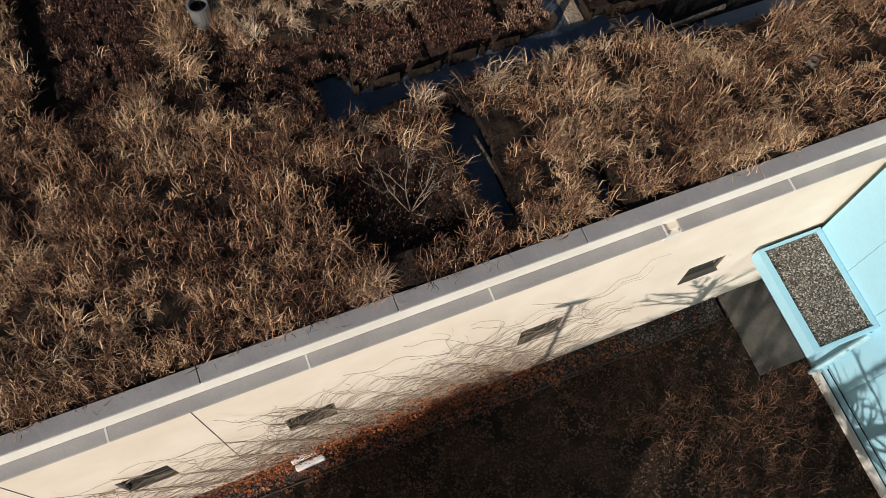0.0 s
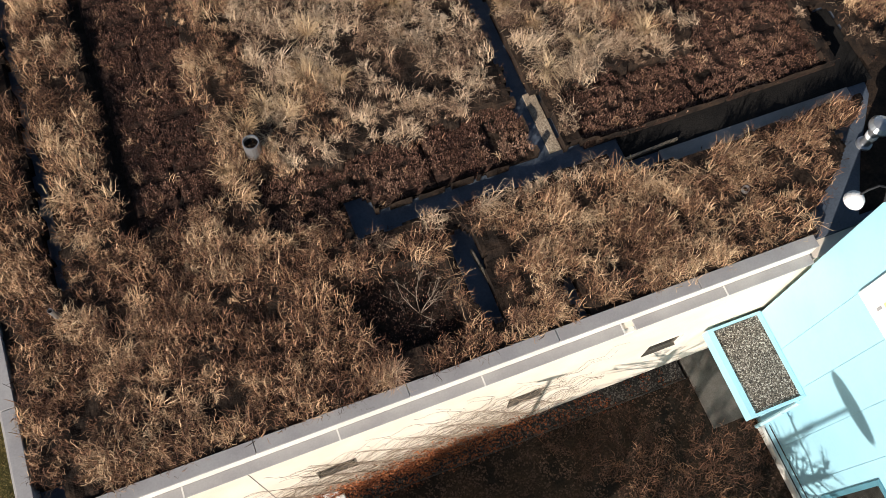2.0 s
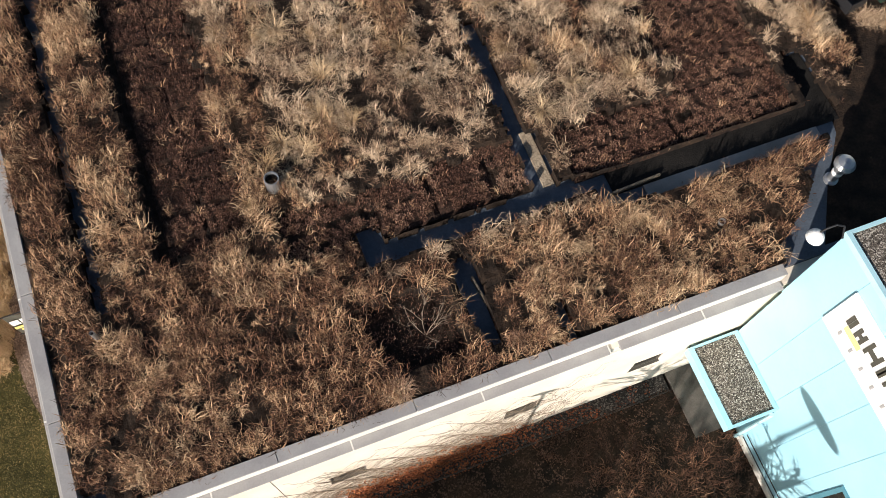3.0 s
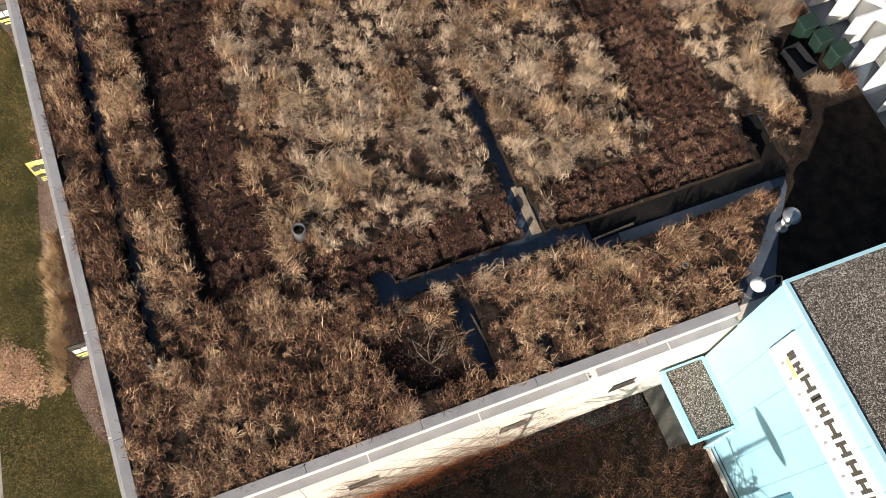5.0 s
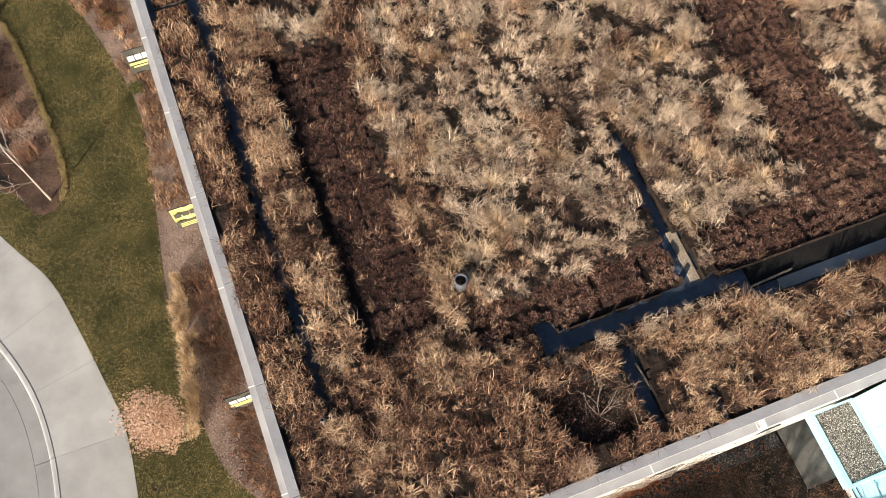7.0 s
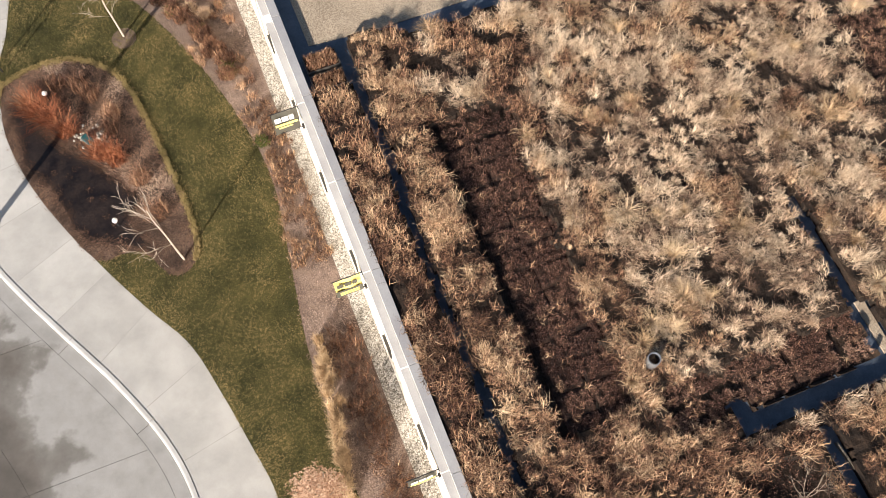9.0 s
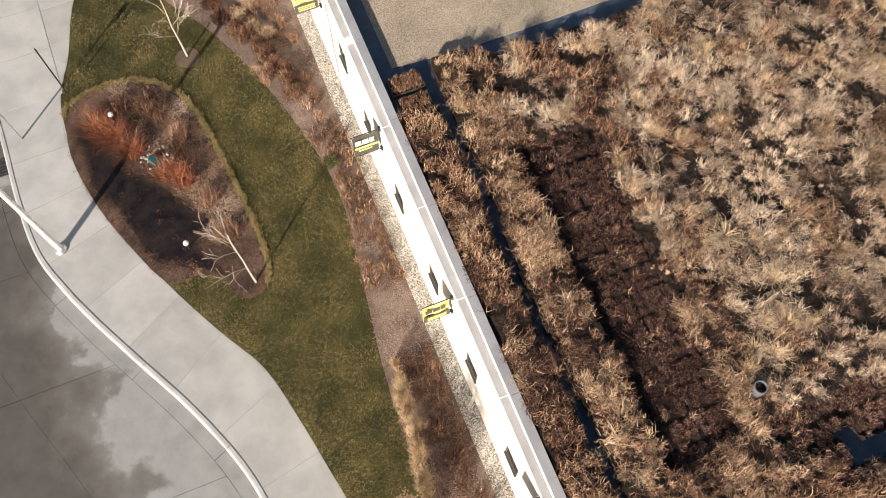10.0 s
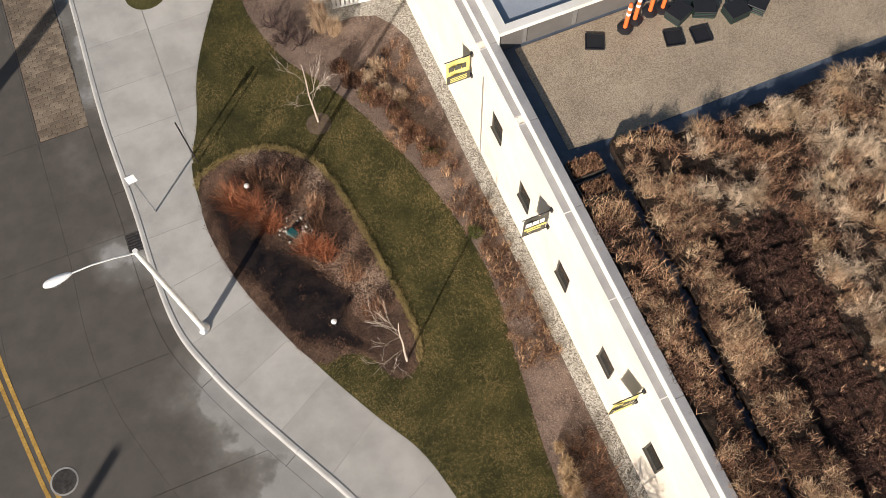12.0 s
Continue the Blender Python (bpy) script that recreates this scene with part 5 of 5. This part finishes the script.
p = scatter(-9, -0.9, 1.5, 30.5, 0.085, lambda x, y: in_lawn(x, y) and not in_island(x, y))
m = len(p)
tc = np.array([0.54 + 0.5 * patch(x, y, 0.8) + 0.25 * patch(x, y, 3) + 0.28 * max(0.0, 1 - (x - x_at(WALK, y)) / 1.1) * (y < 16.5) for x, y in p])
g = blades("lawn_grass", *tufts(with_z(p, -0.01), 9, np.full(m, 0.06), np.full(m, 0.05), np.full(m, 0.065), 0.0105, np.clip(tc, 0, 1), 0.20, 0.3), M["turf"], None, 0.75, True)
tagged(g, "short olive and tan lawn grass", "grass", "", "stuff")
rim = [(xa + (xb - xa) * k / 6, ya + (yb - ya) * k / 6) for (xa, ya), (xb, yb) in zip(ISLAND, ISLAND[1:] + ISLAND[:1]) for k in range(6)]
c = np.array([(x + RNG.normal(0, 0.045), y + RNG.normal(0, 0.045), 0.01) for x, y in rim if (x > -8.4 and y > 14.3 and x > -5.3 - 0.75 * max(0.0, y - 20.5)) or y > 22.3 for _ in range(4)])
m = len(c)
g = blades("lawn_edge_grass", *tufts(c, 12, np.full(m, 0.06), np.full(m, 0.07), np.full(m, 0.09), 0.010, np.full(m, 0.88), 0.2, 0.2), M["turf"])
tagged(g, "pale long grass along the bed edge", "grass", "", "stuff")


def flecks(name, p, z, n, size, tone, material, label, lift=0.02):
    m = len(p)
    o = blades(name, *tufts(with_z(p, z), n, np.full(m, 0.12), np.full(m, size), np.full(m, lift), size * 0.6, tone, 0.14, 0.1), material, None, 0.75, True)
    return tagged(o, label, "leaf litter", "", "stuff")


p = scatter(-9, -4, 14, 23, 0.14, lambda x, y: in_island(x, y) and (not in_pond(x, y) or RNG.uniform() < 0.03))
flecks("fallen_leaves", p, 0.024, 22, 0.036, np.array([0.24 + 0.5 * patch(x, y, 0.9) + (0.5 if x > -6.3 + 0.25 * (19 - y) and y > 16 else 0.0) for x, y in p]), M["litter"], "fallen rust and tan leaves on the bed")
p = np.array([(x + RNG.normal(0, 0.09), y + RNG.normal(0, 0.09)) for x, y in POND for _ in range(5)])
p = p[[in_island(x, y) for x, y in p]]
flecks("wet_leaves", p, 0.026, 16, 0.034, np.full(len(p), 0.0), M["litter"], "black sodden leaves round the wet hollow")
bed_e = inside(LAWN_E + [(-0.44, -6), (-0.44, 25.0), (-0.75, 25.8), (-1.15, 26.35), (-1.9, 26.62), (-2.9, 26.6), (-3.2, 30.5)])
p = scatter(-5.2, -0.6, 0, 30, 0.15, bed_e)
flecks("bark_chips", p, 0.008, 18, 0.045, np.array([0.5 + 0.4 * patch(x, y, 0.8) for x, y in p]), M["chips"], "pale bark chips and leaf scraps on the mulch")
p = scatter(-0.6, 13.9, -7, -0.42, 0.2)
p = p[~((p[:, 0] > 12.9) & (p[:, 1] > -1.8))]
# sun and shade put into the tones: lighter past x = 10, darker elsewhere
flecks("yard_leaves", p, 0.002, 12, 0.06, np.array([0.45 * patch(x, y, 0.7) + (0.04 if x > 10 else -0.14) for x, y in p]), M["litter"], "fallen leaves over the shaded yard")
q = p[np.array([patch(x, y, 0.6) + (0.25 if x > 9.5 and y < -1.5 else -0.08) > 0.08 for x, y in p])]
m = len(q)
# grass tone also raised where the sun should reach, near black in shade
g = blades("yard_grass", *tufts(with_z(q, 0.0), 13, np.full(m, 0.12), np.full(m, 0.22), np.full(m, 0.2), 0.008, np.where((q[:, 0] > 10) & (q[:, 1] < -1.5), 0.30, 0.0) + RNG.uniform(-0.15, 0.2, m), 0.16, 0.4), M["brown"])
tagged(g, "brown dry grass tufts in the yard", "grass", "", "stuff")

# ornamental grass row and bed plants along the wall
c = [(-1.62 + 0.05 * math.sin(3 * k) - 0.022 * k, 10.5 - 0.15 * k) for k in range(32)]
c = with_z(np.array(c) + RNG.normal(0, 0.07, (32, 2)), 0.0)
m = len(c)
g = blades("ornamental_grass", *tufts(c, 130, np.full(m, 0.12), RNG.uniform(0.12, 0.34, m), RNG.uniform(0.4, 0.8, m), 0.009, RNG.uniform(0.5, 1.0, m), 0.2, 0.6), M["gold"])
tagged(g, "row of tall straw-coloured ornamental grass", "grass", "", "stuff")
p = scatter(-2.1, -0.7, 0.5, 10.6, 0.22, lambda x, y: bed_e(x, y) and x > -1.5 and patch(x, y, 0.9) > -0.25)
m = len(p)
g = blades("bed_stems", *tufts(with_z(p, 0.0), 26, np.full(m, 0.14), np.full(m, 0.2), np.full(m, 0.4), 0.009, RNG.uniform(0.15, 0.55, m), 0.18, 0.4), M["brown"])
tagged(g, "brown dried perennials beside the wall", "perennials", "", "stuff")
p = scatter(-2.6, -0.62, 12.8, 18.6, 0.24, lambda x, y: bed_e(x, y) and patch(x, y, 1.3) > -0.28)
m = len(p)
g = blades("border_perennials", *tufts(with_z(p, 0.0), 34, np.full(m, 0.15), np.full(m, 0.15), np.full(m, 0.24), 0.011, RNG.uniform(0.1, 0.5, m), 0.22, 0.4), M["amber"])
tagged(g, "orange-brown dried perennials along the lawn edge", "perennials", "", "stuff")
c = with_z(np.array([(-3.1, 26.5), (-3.0, 27.0), (-2.75, 26.2), (-1.9, 24.3), (-2.3, 24.0), (-1.6, 22.9), (-2.0, 23.3)]), 0.0)
m = len(c)
g = blades("ornamental_grass", *tufts(c, 320, np.full(m, 0.16), np.array([0.4, 0.4, 0.35, 0.3, 0.25, 0.25, 0.25]), np.array([1.0, 0.9, 0.8, 0.4, 0.4, 0.35, 0.35]), 0.013, RNG.uniform(0.5, 0.85, m), 0.12, 0.4), M["straw"])
tagged(g, "pale clumps of ornamental grass in the mulch", "grass", "", "stuff")


row = np.array([(-2.95, 24.55), (-2.75, 24.2), (-2.5, 23.6), (-2.3, 23.1), (-2.1, 22.6), (-1.9, 22.05), (-1.75, 21.5), (-1.6, 20.9), (-1.5, 20.3)])
c = with_z(np.repeat(row, 3, 0) + RNG.normal(0, 0.14, (27, 2)), 0.0)
m = len(c)
g = blades("border_perennials", *tufts(c, 240, np.full(m, 0.2), np.full(m, 0.18), np.full(m, 0.34), 0.012, RNG.uniform(0.1, 0.5, m), 0.2, 0.3, 1.0, 0.8), M["brown"])
tagged(g, "dark brown and olive dried perennials in a ragged row", "perennials", "", "stuff")
for k, (x, y) in enumerate(((-4.65, 27.3), (-4.25, 26.9), (-4.45, 26.5), (-3.95, 26.2))):
    bare_shrub("dark_shrub", "dark purple-brown leafless shrub in the mulch", (x, y, 0.0), 0.8, 14, M["dark_twig"], 0.8, 3, 0.011)
p = scatter(-2.9, -0.9, 18.6, 25.2, 0.42, lambda x, y: bed_e(x, y) and patch(x, y, 0.9) > -0.1)
m = len(p)
g = blades("mulch_perennials", *tufts(with_z(p, 0.0), 60, np.full(m, 0.16), np.full(m, 0.2), np.full(m, 0.26), 0.010, RNG.uniform(0.3, 0.8, m), 0.22, 0.5), M["brown"])
tagged(g, "brown dried stems scattered through the mulch", "perennials", "", "stuff")


def leafy_shrub(name, label, at, r, h, n, leaf, material, tone, category="shrub"):
    o = thing(name, label, category, "", at)
    st = bmesh.new()
    rnd = random.Random(int(abs(at[0] * 100 + at[1] * 37)))
    for k in range(9):
        a = rnd.uniform(0, 6.28)
        tube(st, [(0, 0, 0), (0.3 * r * math.cos(a), 0.3 * r * math.sin(a), h * 0.5), (0.75 * r * math.cos(a), 0.75 * r * math.sin(a), h * 0.85)], 0.018, 0.006, 5, False)
    part("stem", st, M["twig"], o)
    u = RNG.normal(0, 1, (n, 3))
    u /= np.linalg.norm(u, axis=1)[:, None]
    u *= (RNG.uniform(0.25, 1, n) ** 0.5)[:, None]
    lump = 1 + 0.6 * np.array([noise.noise(Vector(v) * 2.6 + Vector(at)) for v in u])
    root = np.stack([u[:, 0] * r * lump, u[:, 1] * r * lump, h * 0.55 + u[:, 2] * h * 0.45 * lump], 1)
    a = RNG.uniform(0, 6.28, n)
    blades("foliage", root, np.stack([np.cos(a), np.sin(a)], 1), np.full(n, leaf), RNG.uniform(-0.4, 0.6, n) * leaf, np.full(n, leaf * 0.6), np.clip(tone + RNG.normal(0, 0.22, n), 0, 1), material, o)


leafy_shrub("young_oak_tree", "young tree keeping its pinkish brown dry leaves", (-2.95, 5.97, 0), 0.68, 3.7, 5200, 0.052, M["bronze_leaf"], 0.60, "tree")
for x, y, r in ((-1.5, 20.4, 0.3), (-1.95, 22.3, 0.28), (-2.6, 23.4, 0.26), (-1.25, 17.4, 0.24)):
    leafy_shrub("low_shrub", "low olive green shrub in the mulch bed", (x, y, 0), r, 0.35, 300, 0.055, M["green_leaf"], 0.2)

# red twig dogwood over the wet hollow
c = with_z(np.array([(-7.75, 21.3), (-7.45, 20.8), (-7.0, 20.1), (-6.15, 18.9), (-5.75, 18.5)]), 0.05)
m = len(c)
g = blades("red_twig_dogwood", *tufts(c, 300, np.full(m, 0.28), np.array([0.7, 0.85, 0.6, 0.5, 0.5]), np.full(m, 0.55), 0.0095, np.full(m, 0.52), 0.3, 0.15), M["red_twig"], None, 1.3)
tagged(g, "rust-red dogwood twigs in the rain garden", "shrub", "", "stuff")
c = with_z(np.array([(-5.7, 19.7), (-5.5, 20.2), (-6.3, 21.7), (-6.9, 22.0), (-6.0, 21.2), (-5.2, 17.6), (-5.0, 16.2), (-8.0, 21.6)]), 0.02)
m = len(c)
g = blades("bed_grass", *tufts(c, 170, np.full(m, 0.3), np.full(m, 0.35), np.full(m, 0.5), 0.011, RNG.uniform(0.2, 0.6, m), 0.18, 0.3), M["brown"])
tagged(g, "dry brown stems in the rain garden", "grass", "", "stuff")
st = bmesh.new()
for k in range(26):
    a, d = RNG.uniform(0, 6.28), RNG.uniform(0.2, 0.55)
    bmesh.ops.create_icosphere(st, subdivisions=1, radius=float(RNG.uniform(0.03, 0.07)), matrix=Matrix.Translation((-6.35 + d * math.cos(a), 19.75 + d * math.sin(a), 0.04)))
tagged(link_mesh("pale_stones", st, M["pale_gravel"]), "pale stones scattered round the valve box", "stones", "", "stuff")


def bare_tree(label, at, h, r, seed, forks=4, name="birch_sapling", bark=None, spread=0.75):
    o = thing(name, label, "tree", "bare trees", at)
    rnd = random.Random(seed)
    bark = bark or M["bark"]
    pts, p = [], Vector((0, 0, 0))
    for k in range(7):
        pts.append(p.copy())
        p += Vector((rnd.uniform(-0.05, 0.05), rnd.uniform(-0.05, 0.05), 1)) * h / 7
    trunk = part("trunk", tube(bmesh.new(), pts, r, r * 0.25, 8), bark, o)

    def grow(b, p, d, ln, rr, level):
        q = p + d * ln
        m1 = p + d * ln * 0.5 + Vector((rnd.uniform(-1, 1), rnd.uniform(-1, 1), rnd.uniform(0, 1))) * ln * 0.07
        tube(b, [p, m1, q], max(rr, 0.005), max(rr * 0.5, 0.0035), 4, False)
        if level:
            for _ in range(3):
                e = (d + Vector((rnd.uniform(-1, 1), rnd.uniform(-1, 1), rnd.uniform(-0.3, 0.6))) * 0.75).normalized()
                grow(b, p + (q - p) * rnd.uniform(0.4, 1), e, ln * rnd.uniform(0.45, 0.7), rr * 0.55, level - 1)

    for k in range(forks * 3):
        a = rnd.uniform(0, 6.28)
        z = rnd.uniform(0.35, 0.95)
        b = bmesh.new()
        grow(b, pts[min(6, int(z * 6))] + Vector((0, 0, 0)), Vector((math.cos(a) * spread, math.sin(a) * spread, 0.7)).normalized(), h * 0.24 * (1.25 - z * 0.5), r * 0.20, 2)
        part("branch", b, bark, trunk)


bare_tree("slender bare pale-barked sapling in the bed", (-4.68, 14.46, 0.0), 4.3, 0.036, 3, 2)
bare_tree("slender bare pale-barked sapling in the lawn", (-4.40, 23.12, 0.0), 3.8, 0.034, 8, 2)
structure(link_mesh("tree_pit", slab([(-4.41 + 0.42 * math.cos(a), 23.05 + 0.42 * math.sin(a)) for a in (k * 0.5236 for k in range(12))], -0.1, 0.004), M["mulch"]), "round mulch ring at the sapling", "mulch")
structure(link_mesh("grass_patch", slab([(-8.3 + 0.75 * math.cos(a), 30.5 + 0.75 * math.sin(a)) for a in (k * 0.314 for k in range(20))], -0.1, 0.02), M["lawn"]), "round patch of grass set in the paving", "grass patch")

# unseen trees, thicket and lamp posts added on the sunny side, shading the yard
for k, (x, y, h) in enumerate(((5.4, -7.6, 6.0), (7.4, -4.5, 5.0), (10.4, -6.6, 4.6), (1.5, -6.6, 5.6), (12.0, -8.5, 6.2), (6.6, -9.3, 6.4), (5.2, -10.6, 6.8))):
    bare_tree("bare grey-barked tree standing in the yard", (x, y, 0.0), h, 0.19, 20 + k, 6, "yard_tree", M["twig"], 0.9)
for k in range(4):
    leafy_shrub("shade_thicket", "tall dense brown thicket, unseen, added to shade the yard", (-1.6 + 1.6 * k, -7.2 + 0.25 * math.sin(2.3 * k), 0), 1.15, 4.9 + 0.35 * math.sin(1.7 * k), 4200, 0.16, M["brown"], 0.4)
for x, y, h, ln in ((4.6, -4.0, 5.95, 0.3), (8.0, -7.85, 7.35, 0.75)):
    o = thing("post_lamp", "tall dark post lamp with flat head", "post lamp", "yard lamps", (x, y, 0))
    part("post", tube(bmesh.new(), [(0, 0, 0), (0, 0, h)], 0.045, 0.035, 10), M["black"], o)
    hd = bmesh.new()
    bmesh.ops.create_uvsphere(hd, u_segments=14, v_segments=8, radius=1.0, matrix=Matrix.Translation((0, 0, h + 0.1)) @ Matrix.Diagonal((0.14, ln, 0.09 if ln < 0.4 else 0.2, 1)))
    part("head", hd, M["black"], o)

# ---- climber on the south wall ----
root, way, ln, ht, wd, tn = [], [], [], [], [], []
vb = bmesh.new()
rnd = random.Random(4)


def climb(x, z, a, r, n):
    pts_ = []
    for _ in range(n):
        pts_.append((x, WALL - 0.05 + 0.03 * math.sin(9 * x + 5 * z), z))
        a += rnd.uniform(-0.42, 0.42)
        a = min(max(a, -0.05), 3.15)
        x += 0.16 * math.cos(a)
        z += 0.16 * math.sin(a) * 0.9
        if z > 4.9 or x < 0.4 or x > 10.6:
            break
    if len(pts_) > 2:
        tube(vb, pts_, r, r * 0.6, 3, False)
    return pts_


for k in range(120):
    x = rnd.triangular(0.9, 9.9, 5.6)
    main = climb(x, 0.02, rnd.uniform(0.7, 2.4), 0.0065, rnd.randint(8, 30))
    for q in main[2::2]:
        climb(q[0], q[2], rnd.choice((rnd.uniform(0.2, 1.0), rnd.uniform(2.1, 2.9))), 0.0038, rnd.randint(4, 13))
vine = thing("wall_climber", "leafless climber with rust-red leaves on the cream wall", "climber")
part("stem", vb, M["twig"], vine)
n = 4200
lx = RNG.triangular(2.0, 6.6, 9.4, n)
lz = np.abs(RNG.normal(0, 0.55, n)) * np.clip(1.3 - np.abs(lx - 6.8) / 5.5, 0.25, 1.3)
root = np.stack([lx, WALL - 0.02 - RNG.uniform(0, 0.25, n) * np.exp(-lz), lz], 1)
a = RNG.uniform(0, 6.28, n)
o = blades("leaves", root, np.stack([np.cos(a), np.sin(a) * 0.4], 1), np.full(n, 0.042), RNG.uniform(-0.05, 0.02, n), np.full(n, 0.026), np.clip(RNG.normal(0.38, 0.25, n), 0, 1), M["vine_leaf"], vine)
tagged(o, "rust-red clinging leaves", "", "", "stuff")
q = scatter(1.5, 12.6, -0.42, 0.03, 0.09, lambda x, y: RNG.uniform() < 0.75 - 0.11 * abs(x - 6.5))
flecks("rust_leaves", q, 0.014, 9, 0.05, np.clip(0.30 - 0.05 * np.clip(q[:, 0] - 7, 0, 6) + RNG.normal(0, 0.16, len(q)), 0, 1), M["vine_leaf"], "rust-red fallen leaves along the wall foot")

# ---- paver band in the road, brick by brick ----
band = new("paver_band")
structure(band, "band of buff brick pavers along the roadside", "paving")
part("bed", box(PAVER_X[0] - 0.04, PAVER_X[1] + 0.012, 26.07, 40, -0.29, -0.146), M["leafbed"], band)
pm = bpy.data.meshes.new("paver")
b = box(-0.145, 0.145, -0.07, 0.07, 0, 0.06, bevel=0.006)
b.to_mesh(pm)
b.free()
pm.materials.append(M["paver"])
half = bpy.data.meshes.new("paver")
b = box(-0.07, 0.07, -0.07, 0.07, 0, 0.06, bevel=0.006)
b.to_mesh(half)
b.free()
half.materials.append(M["paver"])
row = 0
y = 26.15
while y < 34.0:
    x = PAVER_X[0] + 0.12 + (0.15 if row % 2 else 0.0)
    while x < PAVER_X[1] - 0.1:
        o = new("paver", pm)
        o.parent = band
        o.matrix_basis = pose(x, y, -0.198 + RNG.uniform(-0.003, 0.003), 0, 0, RNG.uniform(-1, 1))
        x += 0.30
    for x in ((PAVER_X[0] + 0.045,) if row % 2 else (PAVER_X[1] - 0.06,)):
        o = new("paver", half)
        o.parent = band
        o.matrix_basis = pose(x, y, -0.198 + RNG.uniform(-0.003, 0.003), 0, 0, RNG.uniform(-1, 1))
    y += 0.15
    row += 1
